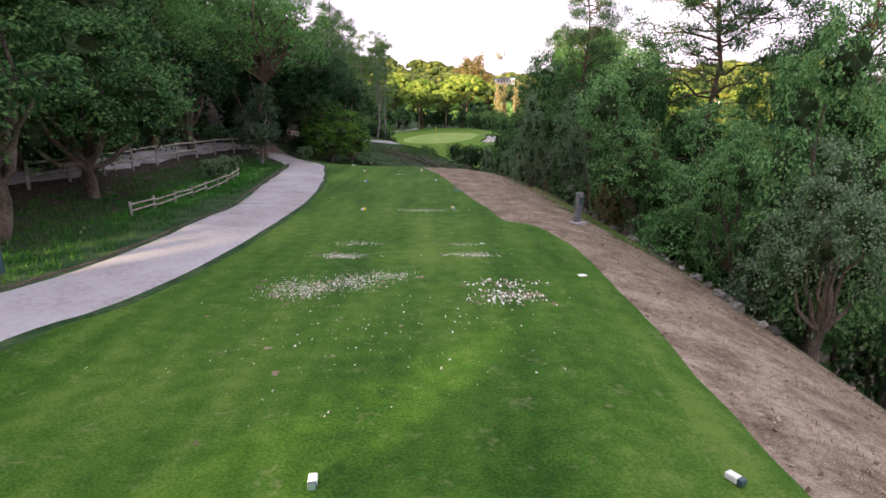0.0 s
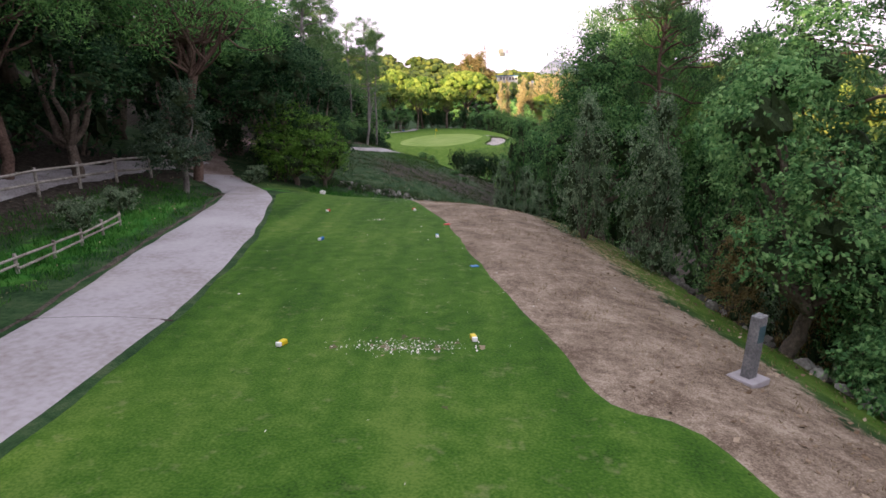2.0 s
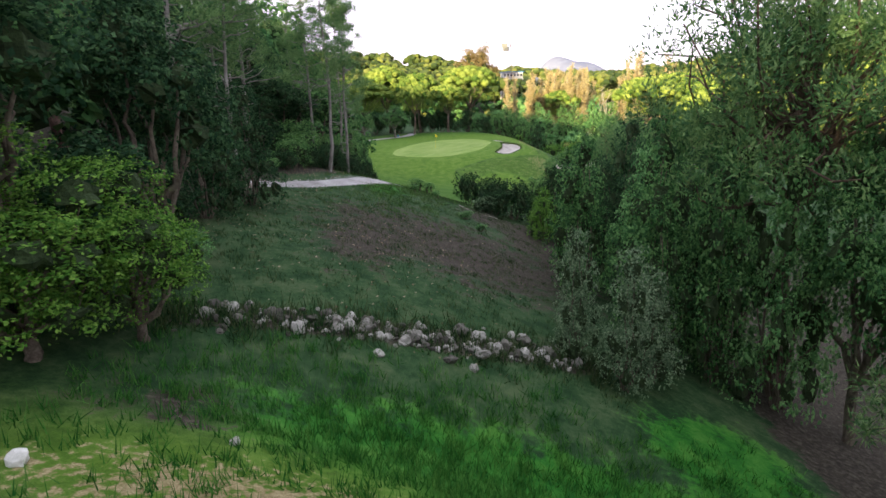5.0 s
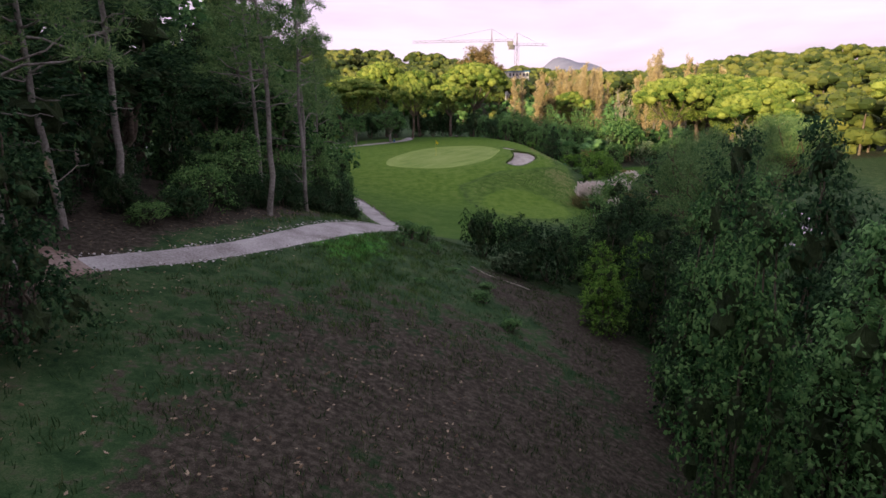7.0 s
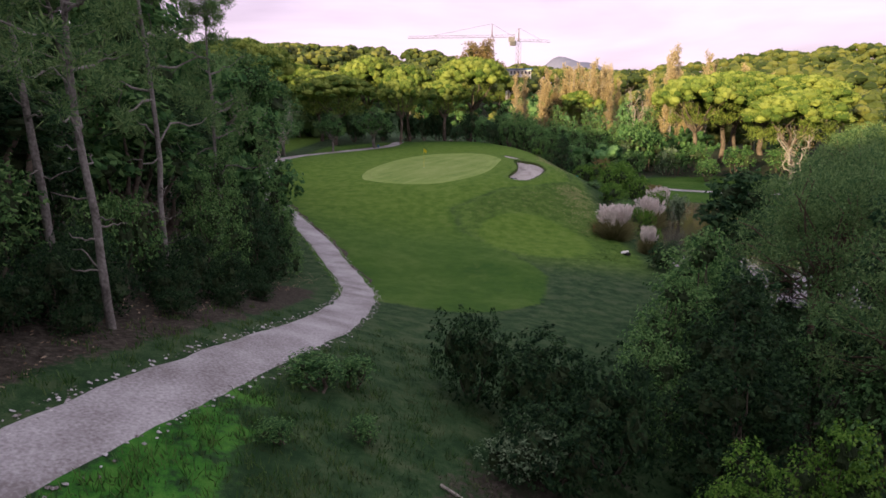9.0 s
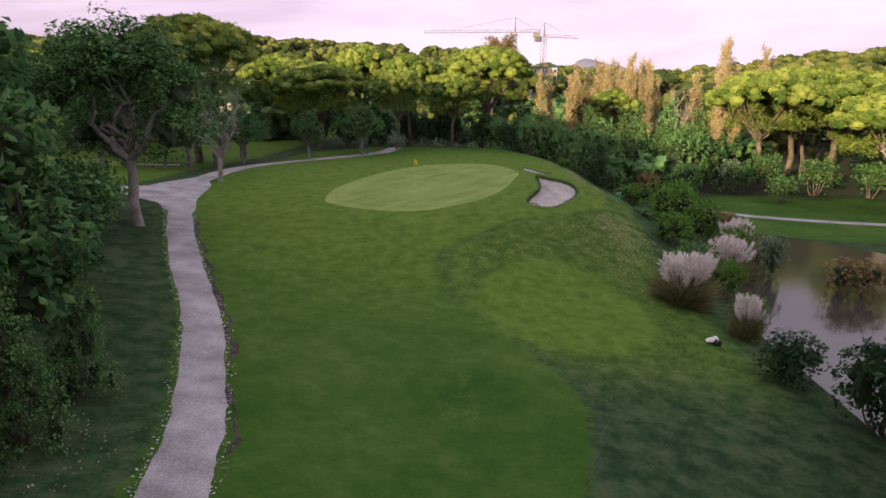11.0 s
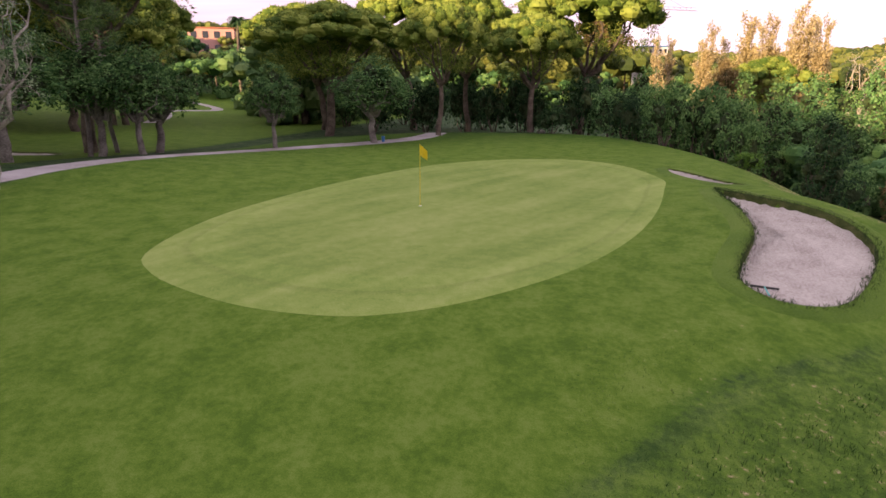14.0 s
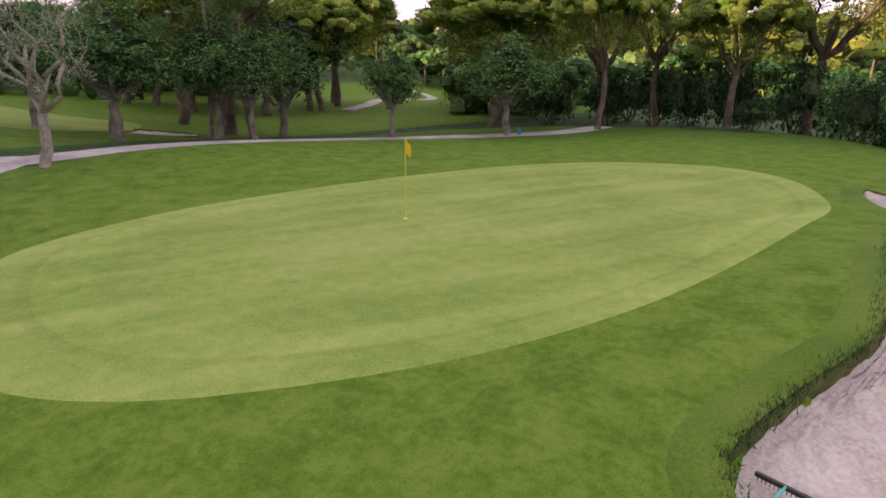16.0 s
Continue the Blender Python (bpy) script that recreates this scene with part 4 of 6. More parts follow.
def bare_tree(seed, label, tall=5.2, spread=2.2, leaf=LEAF_GREY, count=900, bark=BARK_PALE, low=1.5):
    """A pale tree of twisting bare limbs with few leaves left."""
    rng = np.random.default_rng(seed)
    trunk, crown = Soup(), Soup()
    fork = np.array([.1, 0, low])
    limb(trunk, *bent(rng, (0, 0, -.5), fork, .22, .17, .05))
    tips = []
    for k in range(7):
        a = 2 * math.pi * (k + rng.uniform(-.3, .3)) / 7
        e = np.array([math.cos(a) * spread * rng.uniform(.4, .9), math.sin(a) * spread * rng.uniform(.4, .9), tall * rng.uniform(.62, .95)])
        line, rad = bent(rng, fork, e, .11, .03, .14, 9)
        limb(trunk, line, rad, 6)
        for j in range(9):
            s = line[rng.integers(3, 9)]
            t = s + rng.normal(0, .42, 3) + np.array([0, 0, .35])
            limb(trunk, *bent(rng, s, t, .03, .006, .16, 5), 4)
            tips.append(t)
            for q in range(3):
                u = t + rng.normal(0, .28, 3) + np.array([0, 0, .15])
                limb(trunk, *bent(rng, t, u, .012, .004, .16, 4), 3)
                tips.append(u)
    tips = np.array(tips)
    p = tips[rng.integers(0, len(tips), count)] + rng.normal(0, .13, (count, 3))
    leaves(crown, rng, p, ball_points(rng, count), .10)
    return tree_thing("bare_tree", label, trunk, crown, bark, leaf)


def plant(proto, x, y, scale=1.0, turn=None, label="", sink=0.0, tall=1.0, used=[0]):
    """A copy of a plant set on the ground."""
    used[0] += 1
    turn = (used[0] * 137.5) % 360 if turn is None else turn
    m = pose(x, y, ground_z(x, y) - sink, 0, 0, turn) @ Matrix.Diagonal((scale, scale, scale * tall, 1))
    ob = copy_thing(proto, m)
    if label:
        ob["label"] = label
    return ob


def at_first(proto, x, y, scale=1.0, turn=0, tall=1.0, sink=0.0):
    """Sets the first of a kind on the ground."""
    proto.matrix_world = pose(x, y, ground_z(x, y) - sink, 0, 0, turn) @ Matrix.Diagonal((scale, scale, scale * tall, 1))
    return proto


def grow(proto, tall, spread, spots):
    """Sets a plant at each spot (x, y, height of its top, radius), on the ground; the built one takes the first."""
    for k, (x, y, top, r) in enumerate(spots):
        z = ground_z(x, y) - .05
        s, h = r / spread, (top - z) / tall
        m = pose(x, y, z, 0, 0, (k * 137.5 + 31) % 360) @ Matrix.Diagonal((s, s, h, 1))
        if k:
            copy_thing(proto, m)
        else:
            last = m
    proto.matrix_basis = last
    return proto


def foliage(seed, leaf, labels, spots):
    """Bushes, thickets and trees of one leaf: low ones as shrubs, upright ones as thickets, the far ones with fewer, larger leaves."""
    sorts = {}
    for x, y, top, r in spots:
        tall = top - ground_z(x, y)
        near = 2 if abs(x) < 13 and -5 < y < 100 else 1 if abs(x) < 26 and 100 <= y < 180 else 0
        sorts.setdefault(("shrub" if tall < 2.2 * r else "thicket", near), []).append((x, y, top, r))
    for (sort, near), group in sorts.items():
        if sort == "shrub":
            grow(shrub(seed, labels[0], leaf, count=(1100, 2100, 3000)[near], size=(.20, .15, .125)[near]), 1.9, 1.72, group)
        else:
            grow(thicket(seed + 1, labels[1], leaf, count=(2000, 3600, 6600)[near], size=(.25, .19, .14)[near]), 5.5, 2.65, group)


# broad-leaved trees
OAK_LABEL = "evergreen oak with dense dark green crown"
grow(oak(11, OAK_LABEL, LEAF_OAK, count=16000, size=.13, low=1.2), 7.0, 3.0,
     [(5.1, 32.2, 6.4, 2.5), (11.6, 22.5, 6.2, 2.6), (-10.8, 15.2, 8.0, 3.2), (9.2, 27.5, 6.8, 2.7), (10.2, 35.0, 6.6, 2.6), (11.6, 49, 4.2, 2.5)])
# spots with y below 5 are unseen oaks, added to block the sun
grow(oak(11, OAK_LABEL, LEAF_OAK, count=2400, size=.34), 7.0, 2.6,
     [(-12.2, 46.4, 9.5, 3.6), (-16.6, 29.5, 16, 4.6), (-17.2, 43, 15, 4.6), (-15.6, 12.0, 17, 5.0), (-11.6, 83, 5.5, 2.7), (-11.2, 95.5, 4.0, 2.6), (-15.6, 104, 2.4, 2.6), (-20, 26, 18, 5), (-20, 34, 18, 5), (-24, 12, 19, 5.5), (-24, 44, 18, 5.5), (-13, -13, 17, 5), (-20, -6, 18, 5.5), (-28, -22, 20, 6), (-36, -8, 21, 6), (-20, -26, 19, 6), (-18, 100, 12, 4.6), (-16.5, 90, 13, 4.4), (-20, 76, 15, 5), (-17.5, 84, 13, 4.6), (-19, 1, 14, 5), (-27, -11, 17, 5.5), (-11.5, -5, 12, 3.6), (-9.5, -13, 13, 4), (-16, -19, 18, 5.5), (-14.5, -8, 15, 4.6)])
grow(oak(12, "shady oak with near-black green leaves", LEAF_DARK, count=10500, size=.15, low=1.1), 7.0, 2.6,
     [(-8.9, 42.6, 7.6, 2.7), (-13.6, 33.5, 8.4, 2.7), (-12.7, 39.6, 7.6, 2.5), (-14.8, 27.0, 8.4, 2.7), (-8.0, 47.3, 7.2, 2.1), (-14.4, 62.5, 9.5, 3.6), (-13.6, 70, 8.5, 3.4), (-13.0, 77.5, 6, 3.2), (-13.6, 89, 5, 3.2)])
grow(oak(18, "broad dark oak beside the path", LEAF_OAK, tall=7.7, spread=3.5, count=30000, size=.125, low=1.0, lobes=16), 7.7, 3.9,
     [(-11.9, 21.2, 8.6, 3.9)])
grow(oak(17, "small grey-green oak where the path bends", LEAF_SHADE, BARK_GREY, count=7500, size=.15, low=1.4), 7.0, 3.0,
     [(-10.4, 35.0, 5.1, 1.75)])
# tops of 16 and 17 are raised to block the low sun
grow(oak(12, "shady oak with near-black green leaves", LEAF_DARK, count=2400, size=.34), 7.0, 2.6,
     [(-14.6, 21.5, 16, 4.4), (-17.5, 36.5, 17, 4.8), (-16.0, 51.5, 9, 4), (17.0, 97.0, .2, 3.0), (-15.4, 4, 10, 4.2), (-18, 66, 8, 4), (-18, 80, 7, 4), (-44, 162, 8, 5), (-50, 158, 8, 5), (-47, 171, 9, 5), (-57, 166, 9, 5), (-62, 158, 9, 5)])
grow(oak(13, "leafy light green tree on the bank", LEAF_BRIGHT, count=20000, size=.125, low=.9, lobes=13), 7.0, 3.0,
     [(6.7, 23.3, 5.9, 2.3), (8.5, 20.4, 4.1, 2.2), (9.3, 15.4, 6.4, 2.0), (7.9, 17.2, 3.6, 1.3), (11.2, 18.0, 4.4, 2.2)])
grow(oak(19, "leafy yellow-green tree beside the path end", LEAF_LIME, count=13000, size=.13, low=.7, lobes=13), 7.0, 3.0,
     [(-7.7, 41.6, 4.3, 2.2), (-6.7, 43.4, 3.6, 1.6)])
grow(oak(14, "grey-green olive-like tree with fine leaves", LEAF_GREY, count=10500, size=.12, low=.9), 7.0, 2.6,
     [(8.3, 13.6, 3.4, 1.3)])
grow(thicket(46, "tall grey-green thicket with fine leaves", LEAF_GREY, count=13000, size=.11), 5.5, 2.6,
     [(5.6, 28.2, 4.6, 1.3), (3.95, 29.6, 4.6, 1.1)])
# cork oaks beside the cross path
grow(oak(15, "cork oak with pale twisted trunk and dark crown", LEAF_OAK, BARK_GREY, 6.6, 2.6, 2.0, 8500, .17, 16, True), 6.6, 2.6,
     [(-11.8, 154.0, 3.0, 3.0), (-25.4, 136.7, 4.0, 3.3), (-24.3, 142.2, 3.6, 2.8), (-22.6, 143.2, 3.0, 2.3), (-23.6, 146.2, 3.2, 3.0), (-33.5, 136.5, 5.0, 3.2), (-17.2, 149.2, 2.4, 1.9)])
grow(oak(16, "large spreading oak beside the cart path", LEAF_OAK, BARK_PALE, 8.5, 3.6, 2.6, 15000, .17, 18, True), 8.5, 3.6,
     [(-18.6, 115.4, 8.4, 5.6), (-23.5, 110.5, 6.5, 4.0)])
foliage(35, LEAF_OAK, ("dense green bush beside the path", "dense green thicket beside the path"),
        [(-18.6, 110.6, .6, 2.2), (-20.6, 113, .2, 2.0)])
# shrubs and thickets
foliage(21, LEAF_DARK, ("dense dark green shrub", "tall dark green thicket of shrubs"),
        [(-9, 90.6, -0.4, 1.4), (-9.3, 73.2, 0.9, 1.2), (-8.7, 87.6, -0.6, 1.2), (-9.5, 50.5, 2.6, 1.7), (-9.2, 54.3, 2.4, 1.5), (-12.6, 58.6, 3, 1.7), (15.1, 146.2, -0.3, 2.2), (-1.5, 169.5, 1.0, 2.6), (-5.0, 170, 1.2, 2.4), (2.5, 168, 1.8, 2.8), (-8.5, 174, 1.6, 2.8), (-3, 178, 2.6, 3.4), (-13, 176, 1.4, 3.0), (-18, 174, 1.0, 3.0), (-24, 182, 1.6, 3.4), (0.5, 164.5, -.6, 1.8), (6.5, 164, .6, 2.4), (-8, 186, 1, 3.4), (-14, 184, 0.8, 3), (-19, 190, 1, 3.4), (-9.8, 66.2, 1.8, 1.2), (-9, 71.2, 1.6, 1.1), (-9.2, 76.2, 1.4, 1.2), (-9.4, 88.8, 1, 1.5), (-14.5, 101, 0, 2.2), (15.6, 104.6, -5.8, 1.9), (17.4, 101.2, -5, 2.4), (9.4, 79.5, -0.2, 2.4), (9.2, 60, 2.4, 2.4), (10.6, 65, 4.4, 2.8), (11.0, 71.5, 3.8, 2.8), (10.4, 57, 5.0, 2.6), (12.8, 78, 2.2, 2.6), (-10.2, 47, 3, 1.6), (-15, 97, 3, 2.4)])
foliage(39, LEAF_DEEP_SHADE, ("dense glossy near-black green shrub", "tall near-black green thicket of shrubs"),
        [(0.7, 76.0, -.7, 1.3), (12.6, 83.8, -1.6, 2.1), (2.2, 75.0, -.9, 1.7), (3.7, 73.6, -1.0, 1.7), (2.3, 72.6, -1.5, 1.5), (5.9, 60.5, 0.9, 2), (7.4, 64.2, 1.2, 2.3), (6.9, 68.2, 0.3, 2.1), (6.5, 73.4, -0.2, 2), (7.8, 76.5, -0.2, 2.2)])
foliage(37, LEAF_SOFT, ("dense soft green shrub behind the green", "tall soft green thicket behind the green"),
        [(5.6, 168.5, 1.2, 2.6), (8.7, 174.7, 2.8, 3.6), (33.8, 185.7, 3.8, 4), (19.1, 161.2, 1.2, 3.6), (17.5, 160.5, -0.2, 2.6), (4, 184, 1, 3.4), (9, 180, 1.8, 3.4)])
foliage(47, LEAF_OAK, ("rounded dark green shrub on the valley lawn", "tall dark green thicket on the valley lawn"),
        [(36, 160, -4.2, 2.6), (40, 163, -3.2, 3), (45, 159, -3.4, 3), (33, 166, -1.5, 4.0), (50, 156, -3.5, 3), (38, 153, -5, 2.2), (30, 164, -.4, 4.2), (54, 162, -2, 3.4)])
foliage(23, LEAF_MID, ("leafy mid-green evergreen shrub", "tall mid-green evergreen thicket"),
        [(-9.7, 67.4, 2.4, 1.5), (-8.9, 82.3, 2.1, 1.5), (-9.3, 85.4, 2.3, 1.7), (-9.6, 78.2, 2, 1.4), (-10.6, 71, 2.6, 1.9), (-11.3, 75.3, 3.2, 2.1), (-9.3, 92.8, 0.2, 1.4), (-9.9, 96.2, -0.6, 1.3), (8.9, 160, 1, 2.5), (13.2, 159.2, 0.2, 2.6), (18.7, 157.6, -0.6, 2.4), (12.9, 153.7, -1.3, 1.7), (34.5, 175.5, 0, 4.4), (15.6, 157, 0.2, 2.6), (12.2, 163, 1.2, 3), (24, 168, 1, 3.6), (22.5, 163, -0.6, 3), (27.5, 168, -0.2, 3.2), (18.6, 166, 1.6, 3.2), (24.5, 176, 1.8, 3.6), (33, 172, 0.2, 3.2), (11.5, 170.5, 1.8, 3), (38, 184, 2, 3.6), (30, 190, 2.4, 4), (20.5, 184, 2.4, 3.6), (27, 154, -3.4, 2.4), (17.5, 149.5, -3.6, 1.8), (-10.3, 64.6, 1.6, 0.9), (10.6, 84.5, -1.8, 2.2), (12.6, 90, -3, 2.2), (15.8, 130.5, -5, 1.5), (16.6, 119.5, -5.2, 1.7), (-10.6, 89.5, 2.4, 1.8)])
foliage(41, LEAF_BRIGHT, ("leafy fresh green evergreen shrub", "tall fresh green evergreen thicket"),
        [(8.8, 19.6, 1.6, 1.5), (9, 24.4, 1.8, 1.6), (8.3, 29.2, 1.6, 1.5), (10.4, 22, 2.5, 2), (10.5, 17.5, 2.5, 2)])
# undergrowth whose leaf colour carries the darkness of the wood
foliage(43, LEAF_DEEP_SHADE, ("low dark undergrowth bush by the path", "dark undergrowth thicket by the path"),
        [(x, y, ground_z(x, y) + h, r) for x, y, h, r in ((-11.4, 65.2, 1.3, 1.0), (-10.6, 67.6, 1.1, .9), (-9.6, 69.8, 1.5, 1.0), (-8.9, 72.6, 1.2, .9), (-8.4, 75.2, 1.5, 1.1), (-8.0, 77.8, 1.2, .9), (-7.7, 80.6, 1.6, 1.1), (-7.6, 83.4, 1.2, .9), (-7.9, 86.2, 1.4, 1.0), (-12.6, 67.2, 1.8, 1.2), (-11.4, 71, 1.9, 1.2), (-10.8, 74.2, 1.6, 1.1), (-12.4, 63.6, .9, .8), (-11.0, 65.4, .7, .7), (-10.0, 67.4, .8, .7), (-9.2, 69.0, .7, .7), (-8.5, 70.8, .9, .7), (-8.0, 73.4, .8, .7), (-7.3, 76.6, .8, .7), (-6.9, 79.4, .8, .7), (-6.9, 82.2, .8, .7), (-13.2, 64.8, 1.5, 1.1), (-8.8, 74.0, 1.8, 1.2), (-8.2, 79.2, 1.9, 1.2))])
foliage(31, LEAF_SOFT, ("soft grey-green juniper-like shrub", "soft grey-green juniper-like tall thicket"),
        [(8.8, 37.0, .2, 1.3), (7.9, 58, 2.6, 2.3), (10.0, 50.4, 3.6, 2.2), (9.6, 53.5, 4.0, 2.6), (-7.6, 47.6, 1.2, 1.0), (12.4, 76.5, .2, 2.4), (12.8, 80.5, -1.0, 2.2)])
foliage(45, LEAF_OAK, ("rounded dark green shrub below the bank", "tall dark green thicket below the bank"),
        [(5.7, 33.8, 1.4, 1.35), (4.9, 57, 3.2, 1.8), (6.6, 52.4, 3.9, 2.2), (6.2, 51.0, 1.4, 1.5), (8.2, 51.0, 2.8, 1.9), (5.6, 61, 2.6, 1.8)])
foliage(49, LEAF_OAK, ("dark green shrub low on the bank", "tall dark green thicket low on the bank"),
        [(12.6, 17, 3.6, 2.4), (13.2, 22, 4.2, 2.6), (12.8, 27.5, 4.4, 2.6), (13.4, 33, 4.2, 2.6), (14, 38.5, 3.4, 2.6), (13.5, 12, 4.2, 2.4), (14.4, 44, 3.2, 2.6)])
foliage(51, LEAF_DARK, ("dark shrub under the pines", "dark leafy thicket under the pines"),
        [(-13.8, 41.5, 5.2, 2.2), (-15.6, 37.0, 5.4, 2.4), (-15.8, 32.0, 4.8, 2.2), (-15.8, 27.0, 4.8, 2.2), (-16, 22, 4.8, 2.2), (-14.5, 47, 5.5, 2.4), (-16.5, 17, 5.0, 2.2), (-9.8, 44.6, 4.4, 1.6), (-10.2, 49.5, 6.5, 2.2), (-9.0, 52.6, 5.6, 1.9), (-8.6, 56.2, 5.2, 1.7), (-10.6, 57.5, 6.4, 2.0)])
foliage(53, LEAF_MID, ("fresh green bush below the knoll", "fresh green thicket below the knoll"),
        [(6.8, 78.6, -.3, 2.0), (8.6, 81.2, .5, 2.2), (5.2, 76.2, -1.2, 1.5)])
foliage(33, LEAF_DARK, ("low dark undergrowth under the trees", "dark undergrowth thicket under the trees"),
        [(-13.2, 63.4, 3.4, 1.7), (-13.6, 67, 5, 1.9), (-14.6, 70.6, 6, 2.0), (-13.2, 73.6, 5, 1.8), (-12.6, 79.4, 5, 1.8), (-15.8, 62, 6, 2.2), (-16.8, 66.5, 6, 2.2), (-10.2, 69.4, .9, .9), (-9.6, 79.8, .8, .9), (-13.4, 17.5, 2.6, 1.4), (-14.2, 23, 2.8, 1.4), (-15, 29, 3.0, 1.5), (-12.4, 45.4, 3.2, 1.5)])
foliage(25, LEAF_LIME, ("bushy bright yellow-green shrub", "upright yellow-green thicket of young saplings"),
        [(4.7, 67.6, -1.2, 1.2), (5.3, 70.4, -1.0, 1.2), (7.0, 70.8, -.6, 1.3), (18.8, 134.6, -4.2, 1.8), (20.6, 129.6, -4.1, 2.0), (17.2, 139.4, -4.6, 1.5), (21.4, 125.2, -5.2, 1.7), (17.6, 116.5, -5.6, 1.5), (12.0, 148.6, -2.7, 1.1), (-8.4, 41.6, 2.2, 1.3), (23, 143, -4.8, 2.0), (16.5, 110.4, -5.9, 1.3), (16.4, 136.1, -3.6, 2.2), (18.5, 131, -2.9, 2.6), (17.2, 126, -4.4, 2.0), (20.4, 137, -3.4, 2.4)])
foliage(27, LEAF_GREY, ("silvery grey-green fine-leaved shrub", "silvery grey-green fine-leaved thicket"),
        [(8.2, 15.6, 2.2, 1.4), (8.6, 26.6, 1.8, 1.4), (3.1, 48.9, .7, 1.0), (4.3, 47.8, .4, 1.1), (5.4, 49.0, -.6, 1.2), (1.6, 72.4, -2.0, 1.1), (-10.2, 27.8, 1.8, .8), (-10.6, 30.6, 1.7, .8), (34.6, 160.4, -3.6, 2.2), (27.5, 161, -3.2, 2.0), (-8.9, 39.0, 1.5, .7), (24.5, 157.5, -3.6, 1.6), (22.5, 122, -5.2, 1.6)])
foliage(29, LEAF_BROWN, ("brown dry brushwood bush", "brown dry brushwood thicket"),
        [(22, 152.5, -4.6, 1.6), (7.9, 24.4, 3.6, .9), (24.0, 134, -5.8, 1.6), (26, 118, -5.8, 2.2), (6.6, 25.2, 2.0, .9)])
# saplings on the knoll
grow(shrub(26, "small dark sapling on the knoll", LEAF_OAK, wide=.5, tall=1.5, count=1300, size=.085, lobes=5, name="sapling", core=.25), 1.5, .5,
     [(-2.9, 73.6, -.85, .62), (-2.2, 74.3, -1.2, .45), (-1.6, 71.8, -1.45, .33), (-3.0, 70.8, -.85, .34), (-.9, 69.0, -1.8, .3), (-3.3, 67.6, -1.0, .3), (.4, 68.0, -2.1, .35), (-2.0, 66.2, -1.4, .3), (.2, 66.4, -1.9, .4), (1.0, 64.4, -2.2, .35)])
# pines
grow(umbrella_pine(31, "stone pine with broad domed sunlit crown", thick=3.7, puffs=175), 11.0, 5.0,
     [(2.8, 173, 10.4, 6.6), (-7.6, 171.5, 9.2, 4.4), (42, 171, 7.0, 7.2), (-28.6, 146.0, 11.4, 6.8), (-31, 186, 10.2, 6.2), (-8.5, 160.6, 6.8, 3.4), (55, 182, 8.0, 9.0), (-51, 180, 12.2, 7.2), (58, 168, 7, 8), (-46, 172, 9, 6), (70, 140, 8, 8), (30, 208, 5, 5.6), (50, 177, 7.8, 7.5), (-60, 160, 9, 6.5)])
grow(umbrella_pine(32, "stone pine with forked trunk and puffy crown", tall=10.0, spread=4.4, thick=3.6, puffs=150, lean=-.6), 10.0, 4.4,
     [(-15.2, 180, 10.8, 5.8), (-20.4, 166.5, 7.6, 6.2), (-1.2, 167.5, 6.6, 4.0), (-24.5, 176, 8.4, 5.0), (-56, 184, 11.4, 6.0), (50, 152, 4.2, 6.4), (-40, 150, 9.4, 6.0), (62, 186, 6.8, 7.6), (-66, 176, 9.6, 6)])
grow(round_pine(36, "full green pine with deep tufted crown", NEEDLE_MID, puffs=240, full=1.25), 13.0, 4.6,
     [(10.6, 51.5, 9.8, 4.9), (-16.5, 57.5, 12.5, 4.6), (13.2, 82, 2.8, 3.2), (17, 88, 1.6, 3.4), (-17, 32, 12, 4), (26.5, 97.5, 3.0, 4.4), (30.5, 106, 2.4, 4.4), (12.0, 75.0, 2.2, 2.8)])
grow(round_pine(37, "bright green pine with tufted crown", NEEDLE_FRESH, puffs=210, full=1.35), 13.0, 4.6,
     [(-11.0, 37.6, 11.6, 4.2), (7.9, 35.8, 7.9, 2.5), (-14.5, 31.0, 11.0, 3.6)])
grow(tall_pine(33, "slender pine with bare grey trunk and dead snags", NEEDLE_MID, bark=BARK_GREY), 12.0, 2.4,
     [(-8.1, 69.6, 11.4, 2.3), (-9.8, 53.6, 13.5, 2.8), (-10.6, 77.0, 11.8, 2.4), (-12.0, 66.0, 13, 2.6), (-9.2, 57.4, 10.5, 2.2), (-13.5, 83, 11, 2.5), (-25.2, 142.1, 9.6, 3.0), (-26.8, 146.5, 9.0, 3.0), (-28.5, 138, 9.5, 3.2)])
grow(tall_pine(34, "thin dark pine with broken lower branches", NEEDLE_MID, tall=11.0, bare=.4, tufts=70, spread=2.6, bark=BARK_GREY), 11.0, 2.6,
     [(-7.7, 74.2, 10.6, 2.1), (-9.2, 80.0, 10.8, 2.2), (-11.6, 62.5, 11.5, 2.4), (-9.9, 86.5, 8.5, 2.1), (-15.5, 74, 12, 2.6), (-14.8, 93, 10, 2.6)])
grow(tall_pine(35, "reddish-barked pine with spreading bare branches", NEEDLE_DARK, 13.0, .5, 3.4, 130, BARK_RED, 14), 13.0, 3.4,
     [(7.5, 33.2, 10.6, 2.6), (9.6, 25.4, 11.0, 4.2), (13.5, 20.5, 10.5, 3.6)])
grow(tall_pine(38, "young pine with reddish trunk and soft pale green needles", NEEDLE_MID, 13.0, .25, 3.3, 230, BARK_RED, 8), 13.0, 3.3,
     [(9.2, 40.8, 8.0, 3.3)])
